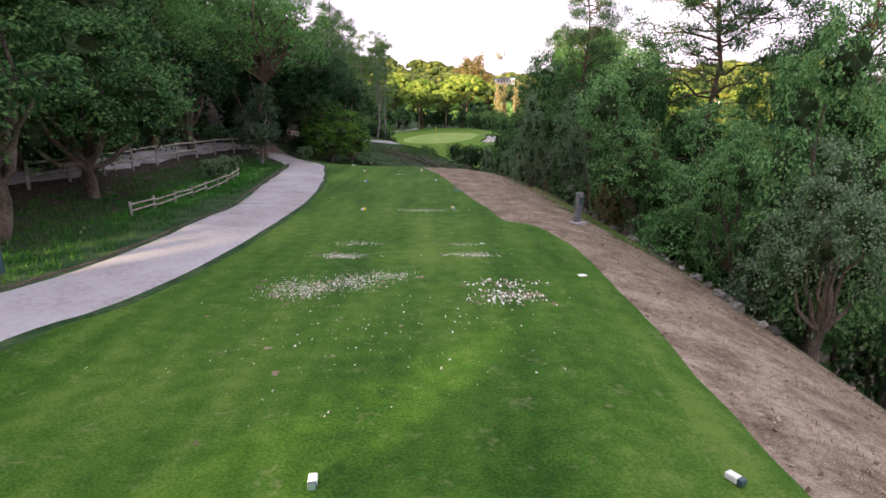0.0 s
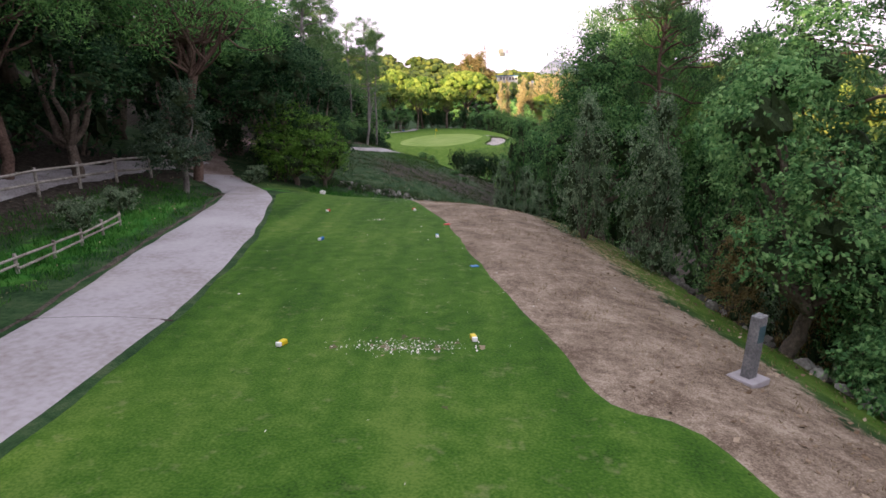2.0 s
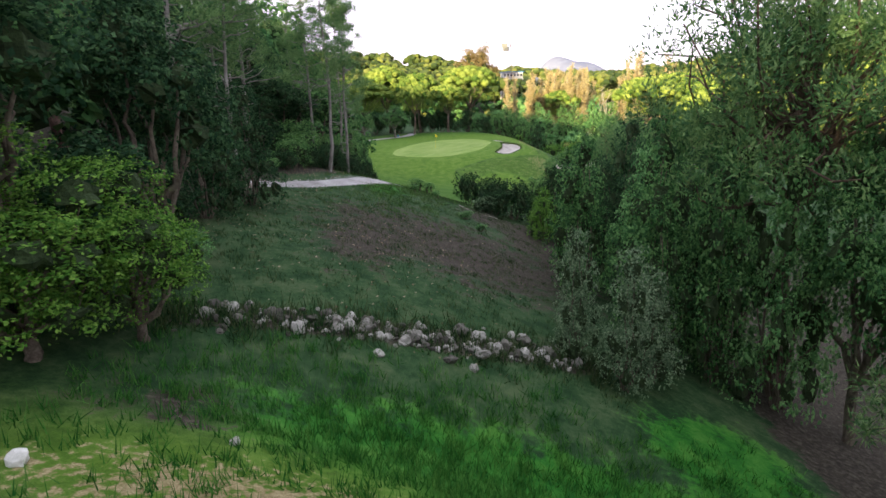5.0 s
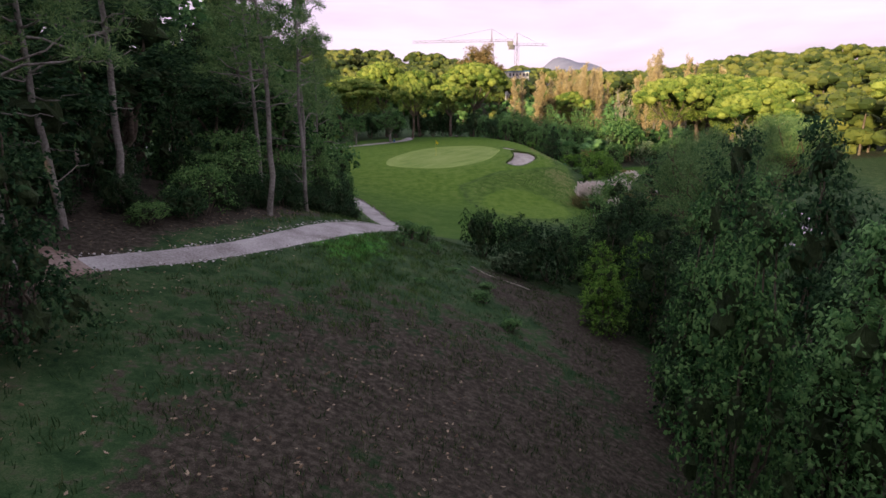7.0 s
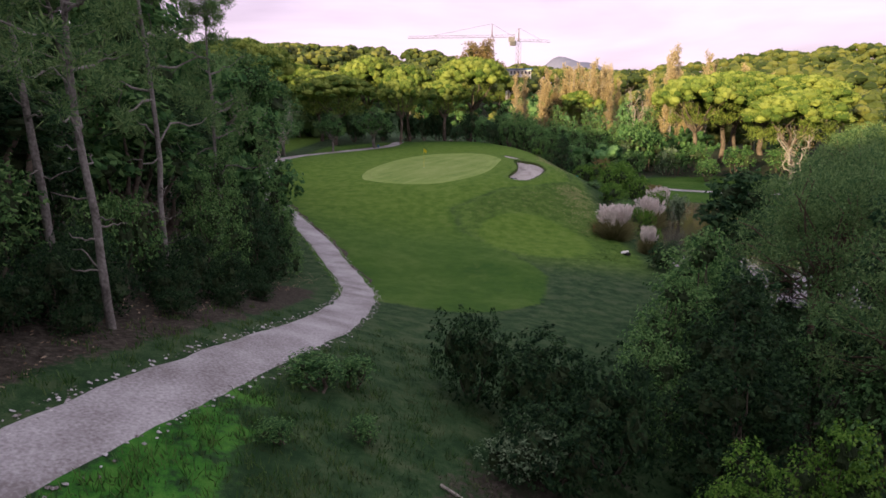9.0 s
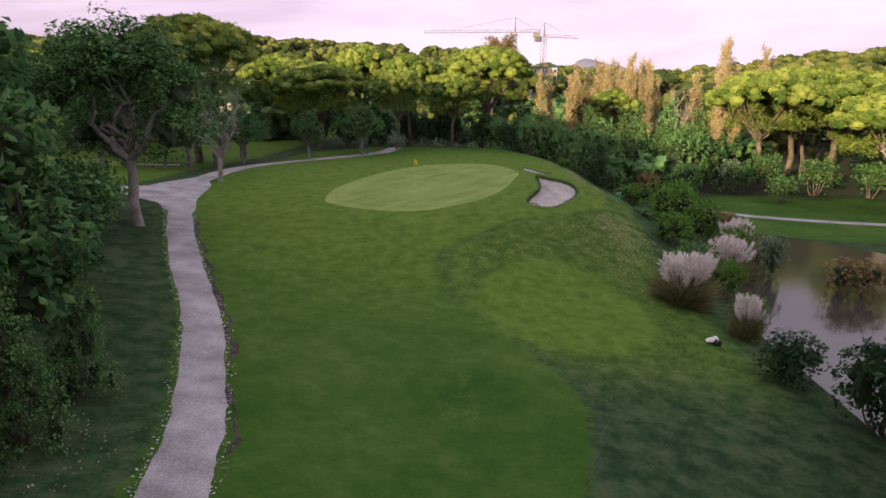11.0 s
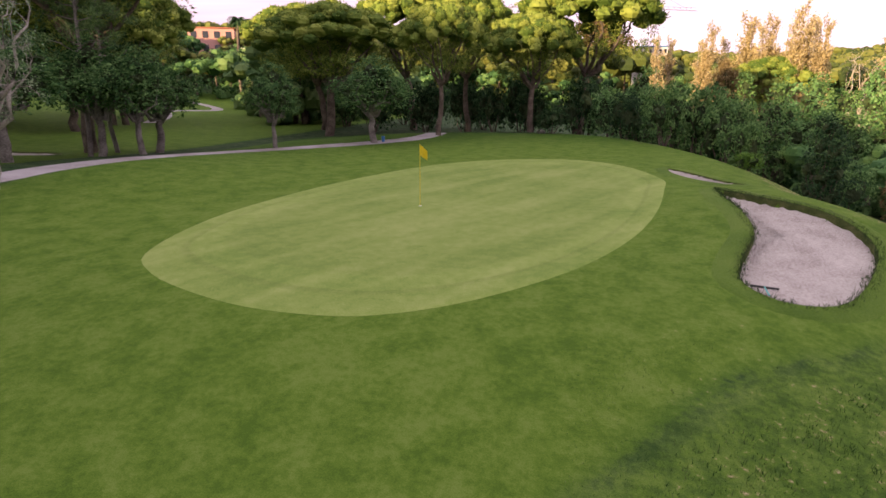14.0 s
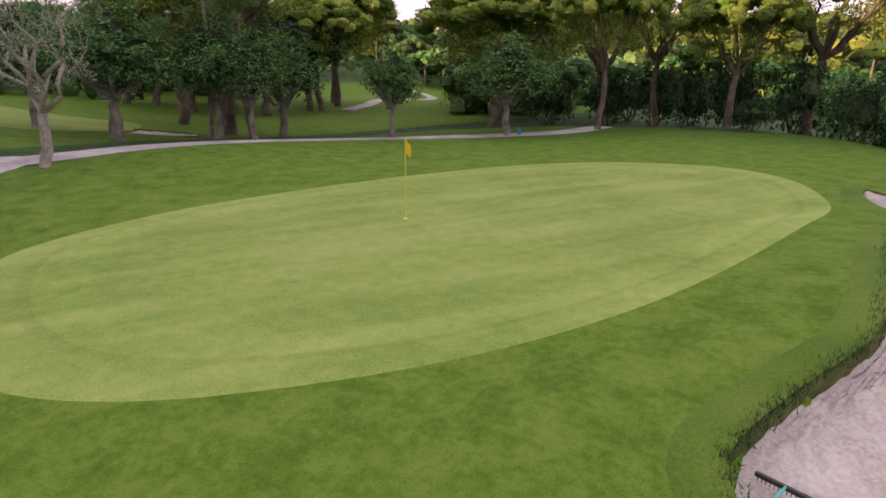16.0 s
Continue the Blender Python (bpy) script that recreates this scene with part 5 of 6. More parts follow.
# poplars and bare trees in the valley
rng_p = np.random.default_rng(41)
gold = [(17.0 + 2.9 * k + rng_p.normal(0, .6), 224 + rng_p.normal(0, 5), 9.8 + rng_p.normal(0, 1.2) + (1.6 if 4 < k < 8 else 0), 1.25 + .4 * rng_p.random()) for k in range(10)]
gold += [(49.0 + 3.4 * k + rng_p.normal(0, .8), 210 + rng_p.normal(0, 6), 9.4 + rng_p.normal(0, 1.4) + (4.5 if k in (1, 4) else 0), 1.35 + .5 * rng_p.random()) for k in range(8)]
gold += [(28 + 1.9 * k, 208 + rng_p.normal(0, 1.5), 10.2 + rng_p.normal(0, .7), 1.5) for k in range(5)] + [(41.4, 184, 12.2, 1.2), (45.5, 189, 9.6, 1.1)]
gold += [(53.2, 215, 15.6, 2.4), (65.7, 222, 12.6, 1.5), (26.8, 210, 11.2, 2.2), (31.6, 205, 12.0, 1.7), (36, 212, 11.2, 2.0), (23, 216, 10.6, 1.8)]
grow(poplar(42, "slender poplar with pale golden autumn leaves", LEAF_GOLD, spread=1.5, count=3600, size=.27), 15.0, 1.5, gold)
grow(bare_tree(43, "pale bare tree with grey lichened limbs", 6.8, 2.7, low=2.0, count=3200), 6.8, 2.7, [(-19.9, 130.9, 3.9, 2.9)])
grow(bare_tree(44, "leafless tree with pale brown twigs", 6.0, 2.4, LEAF_GOLD, 500), 6.0, 2.4, [(46.5, 146, 0, 3.0), (54, 200, 5, 3.2), (44, 213, 6, 4.0)])
grow(oak(45, "broad brown autumn tree", LEAF_BROWN, count=5000, size=.24), 7.0, 2.6, [(23.5, 206, 5.2, 2.6), (6, 300, 24, 6.5), (13, 302, 25, 6.5)])


def palm(label, x, y, top):
    """A palm on a tall bare trunk with arching fronds."""
    rng = np.random.default_rng(47)
    t = thing("palm_tree", label, "tree")
    z = ground_z(x, y) - .5
    trunk, crown = Soup(), Soup()
    limb(trunk, *bent(rng, (x, y, z), (x, y, top - 1.6), .32, .24, .01, 9), 8)
    for k in range(46):
        a, up = k * 2.4, rng.uniform(-.5, 1.2)
        s = np.linspace(0, 1, 7)
        d = np.array([math.cos(a), math.sin(a)])
        line = np.stack([x + d[0] * s * 2.1, y + d[1] * s * 2.1, top - 1.6 + up * 1.4 * s - 1.5 * s ** 2], 1)
        side = np.array([-d[1], d[0], 0]) * .22
        w = np.sin(math.pi * (.12 + .85 * s))[:, None]
        crown.add(np.concatenate([line - side * w - np.array([0, 0, .1]), line, line + side * w - np.array([0, 0, .1])]),
                  np.concatenate([[[j + 7 * r, j + 1 + 7 * r, j + 8 + 7 * r], [j + 7 * r, j + 8 + 7 * r, j + 7 + 7 * r]] for r in (0, 1) for j in range(6)]))
    piece("trunk", trunk.mesh("trunk", BARK), t)
    piece("crown", crown.mesh("crown", LEAF_DARK, False), t)
    return t


palm("tall palm on the far hillside", -67, 236, 17.0)


# pampas grass
def pampas(seed):
    rng = np.random.default_rng(seed)
    t = thing("pampas_grass", "pampas grass clump with pale feathery plumes", "grass")
    tuft, plumes = Soup(), Soup()
    n = 2600
    a, r = rng.uniform(0, 2 * math.pi, n), np.sqrt(rng.random(n)) * .6
    root = np.stack([np.cos(a) * r, np.sin(a) * r, rng.uniform(-.1, .7, n)], 1)
    out = np.stack([np.cos(a) * (.2 + r), np.sin(a) * (.2 + r), rng.uniform(.3, 1.5, n)], 1)
    needles(tuft, rng, root, unit(out), .85, .03, .22)
    for k in range(52):
        a, lean = rng.uniform(0, 2 * math.pi), rng.uniform(.0, .50)
        foot = np.array([math.cos(a) * .3, math.sin(a) * .3, .5])
        head = np.array([math.cos(a) * (.25 + lean), math.sin(a) * (.25 + lean), rng.uniform(1.35, 2.0) - .35 * lean])
        limb(plumes, *bent(rng, foot, head, .012, .006, .03, 4), 3)
        q = rng.uniform(0, 1, 90)
        p = head + unit(head - foot) * (q * .62 - .3)[:, None] + rng.normal(0, .042, (90, 3)) * (np.sin(q * math.pi * .9 + .1) + .15)[:, None]
        needles(plumes, rng, p, unit(head - foot) + np.zeros((90, 3)), .16, .05, .28)
    piece("leaves", tuft.mesh("leaves", STRAW_LEAF, False), t)
    piece("plumes", plumes.mesh("plumes", PLUME, False), t, "pale cream feathery plumes")
    return t


STRAW_LEAF = leaf_material("pampas_leaf", (.07, .075, .028), (.14, .13, .06), (.21, .19, .10))
PLUME = leaf_material("pampas_plume", (.38, .34, .32), (.50, .455, .43), (.58, .54, .52), .35)
grow(pampas(51), 2.2, .9, [(14.3, 114.3, -4.7, 1.7), (15.9, 109.6, -5.7, .75), (19.5, 121.0, -5.2, 1.5), (22.4, 127.5, -5.2, 1.4)])


# woods on the hills
def saddle(spots):
    """Lower trees where the hill dips behind the far fairway."""
    return [(x, y, s * (.6 if y < 345 and -.80 < (x - 4.5) / (y - 115.8) < -.5 else 1)) for x, y, s in spots]


def woods(name, label, spots, leaf, seed, puffs=12, sprays=26, domes=.65, spray=.46):
    rng = np.random.default_rng(seed)
    crown, trunks = Soup(), Soup()
    for x, y, s in spots:
        z = ground_z(x, y)
        tall, r = 8.0 * s, rng.uniform(3.4, 5.0) * s
        limb(trunks, [(x, y, z - 1), (x, y, z + tall * .5), (x + .2, y, z + tall * .8)], [.3, .22, .1], 5)
        dome = rng.random() < domes
        for k in range(puffs):
            u = math.sqrt((k + .5) / puffs)
            a = k * 2.4 + rng.normal(0, .2)
            h = tall * (.64 + .34 * math.sqrt(1 - u * u * .96)) if dome else tall * rng.uniform(.25, .95)
            w = u * r * .95 if dome else r * .62 * u
            c = (x + math.cos(a) * w, y + math.sin(a) * w, z + h)
            q = r * rng.uniform(.34, .46)
            ball(crown, rng, c, (q * .82, q * .82, q * .58), .10, 5, 6)
            d = ball_points(rng, sprays)
            d[:, 2] = np.where(d[:, 2] < -.4, -d[:, 2], d[:, 2])
            leaves(crown, rng, np.array(c) + d * np.array([q, q, q * .7]) * rng.uniform(.6, 1.05, (sprays, 1)), d + np.array([0, 0, .3]), q * spray, .7, .6)
        for k in range(2):
            q = r * rng.uniform(.4, .6)
            c = (x + rng.normal(0, r * .6), y + rng.normal(0, r * .6), z + q * .5)
            ball(crown, rng, c, (q * .6, q * .6, q * .6), .2, 4, 6)
            d = ball_points(rng, sprays)
            d[:, 2] = np.abs(d[:, 2])
            leaves(crown, rng, np.array(c) + d * q * rng.uniform(.6, 1.05, (sprays, 1)), d, q * spray, .7, .6)
    t = thing(name, label, "woods", kind="stuff")
    piece("crowns", crown.mesh("crowns", leaf, False), t)
    piece("trunks", trunks.mesh("trunks", BARK), t)
    return t


NEEDLE_HILL = material("hill_pine_needle", ((.030, .050, .014), (.076, .102, .024), (.145, .160, .038)), .11, 2.5, .7, 0, specular=.15, translucent=.1, islands=True, fine_mix=.3)
rng_w = np.random.default_rng(61)


def scatter(x0, x1, y0, y1, count, keep=lambda x, y: True, lo=.8, hi=1.3):
    spots = []
    while len(spots) < count:
        x, y = rng_w.uniform(x0, x1), rng_w.uniform(y0, y1)
        if keep(x, y):
            spots.append((x, y, rng_w.uniform(lo, hi)))
    return spots


woods("hill_woods", "far pine woods on the rising ground", saddle(scatter(-290, 300, 250, 475, 620, lambda x, y: abs(x) < 290 * y / 470, 1.15, 1.7)), NEEDLE_HILL, 62, 11, 9, .8, .28)
woods("hill_woods", "dark oak and pine woods on the slope", scatter(-100, -21, -40, 118, 150, lambda x, y: not (y > 100 and x > -48)), LEAF_OAK, 63, 6, 9, .4, .7)
woods("valley_woods", "mixed woods across the valley", scatter(26, 130, 20, 240, 170, lambda x, y: x > 64 + 8 * math.sin(y * .05)), NEEDLE_HILL, 64, 12, 18, .7, .26)
woods("valley_woods", "green trees behind the fairway", scatter(-140, 110, 192, 300, 170, lambda x, y: x < -95 or y > 240, .7, 1.1), LEAF_OAK, 65, 9, 24, .4, .5)
woods("fairway_woods", "pines and oaks beside the far fairway", scatter(-110, -28, 150, 240, 60, lambda x, y: abs(x + 40 + .55 * (y - 150)) > 22 and not (x > -45 and y < 175)), NEEDLE_MID, 66, 14, 40, .5, .36)
woods("valley_thicket", "mixed green thicket in the valley bottom", scatter(14, 66, 152, 222, 150, lambda x, y: x < 12 + .75 * (y - 140) and not (x > 26 and y < 158), .35, .62), LEAF_OAK, 67, 9, 26, 0, .30)
woods("valley_thicket", "bright green thicket in the valley bottom", scatter(16, 66, 156, 222, 50, lambda x, y: x < 12 + .75 * (y - 140), .35, .6), LEAF_SOFT, 68, 9, 36, 0, .24)

# ---- things by the tee ----


def tee_marker(colour, label):
    t = thing("tee_marker", label, "tee marker", group="tee markers")
    bm = box(bmesh.new(), (.085, .13, .07), pose(0, 0, .04), .016)
    part("block", bm, colour, t)
    part("cap", box(bmesh.new(), (.082, .055, .066), pose(0, -.09, .04), .014), WHITE if colour is not WHITE else GREYBLUE, t, "contrasting end cap")
    return t


def set_on(ob, x, y, turn=0, lift=.035):
    ob.matrix_world = pose(x, y, ground_z(x, y) + lift, 0, 0, turn)
    return ob


for colour, name, spots in ((WHITE, "white", ((-.96, 5.67, 8), (2.9, 5.87, 30))), (YELLOW, "yellow", ((-2.5, 19.85, -25), (.3, 20.06, 12))),
                            (BLUE, "blue", ((-3.36, 26.7, -22), (-.41, 27.03, 2))), (RED, "red", ((-3.98, 30.72, -15), (-1.25, 30.9, 18)))):
    for x, y, turn in spots:
        set_on(tee_marker(colour, "small %s tee marker block on the turf" % name), x, y, turn)
for colour, name, x, y in ((WHITE, "white", 2.91, 12.71), (BLUE, "blue", .46, 24.16), (RED, "red", -.17, 28.67)):
    plate = thing("distance_plate", "flat %s distance plate set in the turf" % name, "plate", group="distance plates")
    part("plate", box(bmesh.new(), (.17, .12, .02), pose(0, 0, .005), .006), colour, plate)
    set_on(plate, x, y, 20)

# worn divots filled with pale sand
rng_d = np.random.default_rng(71)
divots, bare = Soup(), Soup()
for cx, cy, rx, ry, count in ((-2.0, 15.2, .5, .18, 20), (-2.15, 14.0, .45, .16, 60), (-2.5, 11.5, .55, .45, 120), (-1.6, 12.0, .5, .4, 80), (-.9, 12.4, .4, .25, 36), (.7, 14.1, .55, .15, 50),
                              (1.25, 11.9, .6, .25, 40), (1.3, 11.1, .6, .3, 110), (.6, 15.1, .5, .12, 14), (-.7, 19.8, .8, .2, 44),
                              (-2.2, 29.4, .3, .1, 10), (-1.0, 9.3, 2.2, 1.4, 30), (0, 24, 2.5, 6, 14), (-1.5, 34, 2.0, 1.4, 12)):
    for k in range(int(count * .5)):
        x, y = cx + rng_d.normal(0, rx * .7), cy + rng_d.normal(0, ry * .8)
        r = abs(rng_d.normal(.02, .025)) + .015
        a = np.linspace(0, 2 * math.pi, 8, endpoint=False)
        q = r * rng_d.uniform(.3, 1.4, 8)
        px, py = x + np.cos(a) * q, y + np.sin(a) * q * 1.3
        bare.add(np.concatenate([[[x, y, ground_z(x, y) + .040]], np.stack([px, py, height(px, py) + .0365], 1)]), [[0, i + 1, (i + 1) % 8 + 1] for i in range(8)])
    coarse = cx > .5 and cy < 13
    for k in range(int(count * (1.3 if coarse else 7))):
        x, y = cx + rng_d.normal(0, rx * .6), cy + rng_d.normal(0, ry * .7)
        r = abs(rng_d.normal(0, .014)) + .012 if coarse else abs(rng_d.normal(0, .008)) + .003
        a = np.linspace(0, 2 * math.pi, 7, endpoint=False)
        q = r * rng_d.uniform(.45, 1.3, 7)
        px, py = x + np.cos(a) * q * rng_d.uniform(.5, 1), y + np.sin(a) * q * 2.1
        rim = np.stack([px, py, height(px, py) + .038], 1)
        divots.add(np.concatenate([[[x, y, ground_z(x, y) + .044]], rim]), [[0, i + 1, (i + 1) % 7 + 1] for i in range(7)])
DIVOT = material("divot_sand", ((.30, .31, .22), (.52, .50, .44), (.72, .69, .65)), 3, 40, .95, .01, islands=True)
tagged(new("worn_turf", bare.mesh("worn_turf", material("worn_turf", ((.07, .075, .03), (.15, .12, .075), (.24, .19, .13)), 3, 40, .95, .01, islands=True))), "brown worn patches in the tee turf", "soil", kind="stuff")
tagged(new("divot_sand", divots.mesh("divot_sand", DIVOT)), "pale sand filling worn divots in the tee", "sand", kind="stuff")

# stone post
post = thing("stone_post", "grey stone tee post on a concrete footing", "post")
bm = box(bmesh.new(), (.20, .14, .95), pose(0, 0, .50), .012)
for v in bm.verts:
    if v.co.z > .8:
        v.co.z += .12 * v.co.x
part("shaft", bm, STONE_GREY, post)
part("footing", box(bmesh.new(), (.46, .40, .10), pose(0, 0, .02), .02), CONCRETE, post, "pale concrete footing")
part("plaque", box(bmesh.new(), (.15, .012, .24), pose(0, -.074, .72), .003), GREYBLUE, post, "dark plaque")
post.matrix_world = pose(4.15, 19.5, ground_z(4.15, 19.5), 2, 3, 35)


def stone_mesh(seed, r):
    rng = np.random.default_rng(seed)
    bm = bmesh.new()
    bmesh.ops.create_icosphere(bm, subdivisions=2, radius=r)
    k = Vector(rng.uniform(.65, 1.25, 3))
    off = Vector(rng.uniform(0, 50, 3))
    for v in bm.verts:
        d = 1 + .38 * noise.noise(v.co * (1.6 / r) + off) + .14 * noise.noise(v.co * (4 / r) + off)
        v.co = Vector((v.co.x * k.x, v.co.y * k.y, v.co.z * k.z * .8)) * d
    me = bpy.data.meshes.new("stone")
    bm.to_mesh(me)
    bm.free()
    me.materials.append(ROCK)
    return me


STONES = [stone_mesh(80 + k, .2) for k in range(8)]
rng_s = np.random.default_rng(81)


def lay_stone(parent, x, y, s, sink=.3, name="stone"):
    ob = new(name, STONES[rng_s.integers(0, 8)])
    ob.parent = parent
    ob.matrix_basis = pose(x, y, ground_z(x, y) + .2 * s * (.8 - 2 * sink), *rng_s.uniform(-30, 30, 2), rng_s.uniform(0, 360)) @ Matrix.Diagonal((s, s, s, 1))
    return ob


bank_stones = thing("stone_edging", "row of rough stones edging the bank", "stones")
for k in range(60):
    y = 13.5 + k * .27 + rng_s.normal(0, .12)
    lay_stone(bank_stones, 6.95 - .055 * (y - 18) + rng_s.normal(0, .18), y, rng_s.uniform(.35, .95))
rubble = thing("rubble_wall", "tumbled low rubble wall of pale stones", "stone wall")
for k in range(260):
    s = k / 259
    x = -6.4 + 9.2 * s + rng_s.normal(0, .12)
    y = 44.8 + 3.7 * s ** .85 + rng_s.normal(0, .36)
    lay_stone(rubble, x, y, rng_s.choice([.28, .42, .6, .85, 1.15], p=[.3, .3, .22, .13, .05]), .28)
white_rock = thing("boulder", "pale boulder at the front of the tee", "boulder")
ob = lay_stone(white_rock, -5.8, 38.5, .62, .15, "rock")
ob.data = ob.data.copy()
ob.data.materials[0] = paint("pale_rock", (.62, .60, .58), .9)
for x, y, s in ((-3.77, 40.1, .45), (-.3, 164.3, 1.6)):
    t = thing("boulder", "rough stone lying in the grass", "boulder")
    lay_stone(t, x, y, s, .2, "rock")


drain = thing("drain_outlet", "pale broken concrete drain outlet in the slope", "drain")
for slab_x, slab_y, slab_turn, wide in ((-.25, .1, 10, 2.4), (.3, .18, 70, 1.7)):
    slab = new("slab", STONES[3].copy())
    slab.data.materials[0] = PLASTER
    slab.parent = drain
    slab.matrix_basis = pose(slab_x, slab_y, .34, 6, -5, slab_turn) @ Matrix.Diagonal((wide, wide * .7, .8, 1))
part("pipe", rod(bmesh.new(), (.1, .3, .15), (.1, -.35, .12), .24, None, 18), BLACK, drain, "dark pipe mouth")
drain.matrix_world = pose(13.7, 107.9, ground_z(13.7, 107.9), 0, 0, 25) @ Matrix.Scale(.7, 4)


# low rail beside the path, and the fence behind it
def rail_fence(name, label, line, spacing, tall, rails, r, mat, category="fence"):
    t = thing(name, label, category)
    d = np.concatenate([[0], np.cumsum(np.linalg.norm(np.diff(line, axis=0), axis=1))])
    n = int(d[-1] / spacing) + 1
    s = np.linspace(0, d[-1], n)
    px, py = np.interp(s, d, line[:, 0]), np.interp(s, d, line[:, 1])
    tops = []
    for x, y in zip(px, py):
        z = ground_z(x, y)
        part("post", rod(bmesh.new(), (x, y, z - .1), (x + rng_s.normal(0, .02), y, z + tall + .06), r * 1.25, r * 1.1), mat, t)
        tops.append((x, y, z))
    for a, b in zip(tops, tops[1:]):
        for h in rails:
            wob = rng_s.normal(0, .025, 2)
            part("rail", rod(bmesh.new(), (a[0] + r, a[1], a[2] + h * tall + wob[0]), (b[0] + r, b[1], b[2] + h * tall + wob[1]), r, r * .85), mat, t)
    return t


LOW_LINE = spline([(-9.25, 18.6), (-8.95, 21.8), (-8.95, 25.2), (-9.35, 28.2)])
rail_fence("path_edging", "low weathered log rails beside the cart path", LOW_LINE, 1.2, .36, (.45, .92), .032, WOOD)
HIGH_LINE = spline([(-13.2, 20), (-13.0, 26.5), (-12.9, 31.5), (-12.6, 35.2), (-11.9, 38.4)])
rail_fence("wooden_fence", "dark rustic fence of posts and one rail", HIGH_LINE, 1.9, .85, (.95, .5), .045, WOOD)

bin_ = thing("litter_bin", "dark blue-green slatted litter bin beside the path", "litter bin")
for k in range(12):
    a = 2 * math.pi * k / 12
    part("slat", box(bmesh.new(), (.085, .02, .62), pose(math.sin(a) * .21, math.cos(a) * .21, .42, 0, 0, -math.degrees(a)), .006), GREYBLUE, bin_)
part("rim", rod(bmesh.new(), (0, 0, .72), (0, 0, .76), .235, None, 20), GREYBLUE, bin_)
part("stand", rod(bmesh.new(), (0, 0, -.05), (0, 0, .13), .06, None, 10), STONE_GREY, bin_)
set_on(bin_, -8.5, 11.9, 0, 0)
t = thing("boulder", "small pale stone beside the litter bin", "boulder")
lay_stone(t, -8.2, 11.4, .7, .2, "rock")

# fallen limbs
for name, label, a, b, r, mat in (("fallen_branch", "bleached broken branch on the bank", (6.6, 20.6, .35), (7.3, 19.9, .0), .045, WOOD),
                                  ("fallen_branch", "long thin branch lying in the grass", (-.1, 71.0, .06), (2.3, 70.1, .08), .035, WOOD)):
    t = thing(name, label, "branch")
    s = Soup()
    rr = np.random.default_rng(91)
    za, zb = ground_z(a[0], a[1]) + a[2], ground_z(b[0], b[1]) + b[2]
    line, rad = bent(rr, (a[0], a[1], za), (b[0], b[1], zb), r, r * .5, .03, 9)
    limb(s, line, rad, 7)
    for k in (3, 5, 6):
        limb(s, *bent(rr, line[k], line[k] + rr.normal(0, .18, 3) + np.array([0, 0, .1]), r * .4, r * .15, .1, 5), 5)
    piece("wood", s.mesh("wood", mat), t)

# long grass, leaf litter
rng_g = np.random.default_rng(95)


def tufts(name, label, spots, mat, length, width, per, spread=.10):
    soup = Soup()
    c = np.repeat(np.array(spots), per, 0)
    c = c + np.stack([rng_g.normal(0, spread, len(c)), rng_g.normal(0, spread, len(c))], 1)
    z = height(c[:, 0], c[:, 1])
    needles(soup, rng_g, np.c_[c, z - .01], np.tile((0, 0, 1.0), (len(c), 1)), length, width, .38)
    return tagged(new(name, soup.mesh(name, mat, False)), label, "grass", kind="stuff")


def spread_spots(x0, x1, y0, y1, count, chance):
    xy = np.stack([rng_g.uniform(x0, x1, count), rng_g.uniform(y0, y1, count)], 1)
    return xy[rng_g.random(count) < chance(xy[:, 0], xy[:, 1])]


GRASS_LUSH = leaf_material("long_grass", (.012, .058, .010), (.028, .098, .016), (.060, .135, .028))
GRASS_ROUGH = leaf_material("rough_grass_blade", (.011, .030, .010), (.026, .052, .018), (.058, .072, .032))
GRASS_SLOPE = leaf_material("slope_grass_blade", (.018, .050, .012), (.040, .086, .020), (.076, .110, .038))
GRASS_DRY = leaf_material("dry_grass_blade", (.085, .062, .032), (.145, .11, .062), (.22, .178, .11))
tufts("long_grass", "long lush grass in the dip before the wall", spread_spots(-7, 9, 37.5, 47, 3600, lambda x, y: np.clip(bump(x, y, 1.5, 41.8, 6.5, 3.0) * 1.3, 0, 1)), GRASS_LUSH, .26, .022, 14)
tufts("long_grass", "green grass on the knoll crest", spread_spots(-8, 1, 60, 82, 3000, lambda x, y: np.clip(1.2 * bump(x, y, -4.2, 70, 2.6, 7), 0, 1) * (distance_to(PATH_DOWN, x, y) > 1.15)), GRASS_SLOPE, .20, .020, 12)
tufts("wall_weeds", "dark weeds between the tumbled stones", spread_spots(-7.5, 4, 43.5, 50, 1900, lambda x, y: np.exp(-((y - 44.8 - 3.7 * np.clip((x + 6.4) / 9.2, 0, 1) ** .85) / .75) ** 2)), GRASS_ROUGH, .34, .03, 12, .14)
tufts("rough_grass", "thin rough grass over the knoll", spread_spots(-9, 5, 46.5, 80, 7000, lambda x, y: (.2 + .5 * (np.sin(x * 1.7 + 2 * np.sin(y * .6)) * np.sin(y * 1.1) > -.1)) * (distance_to(PATH_DOWN, x, y) > 1.1) * (x < 4.5) * (x > np.interp(y, PATH_DOWN[:, 1], PATH_DOWN[:, 0]))), GRASS_ROUGH, .16, .018, 9)
tufts("rough_grass", "grass on the slope above the path", spread_spots(-12.6, -7.6, 8, 36, 3200, lambda x, y: .75 * (distance_to(PATH_NEAR, x, y) > 1.35)), GRASS_LUSH, .18, .018, 10)
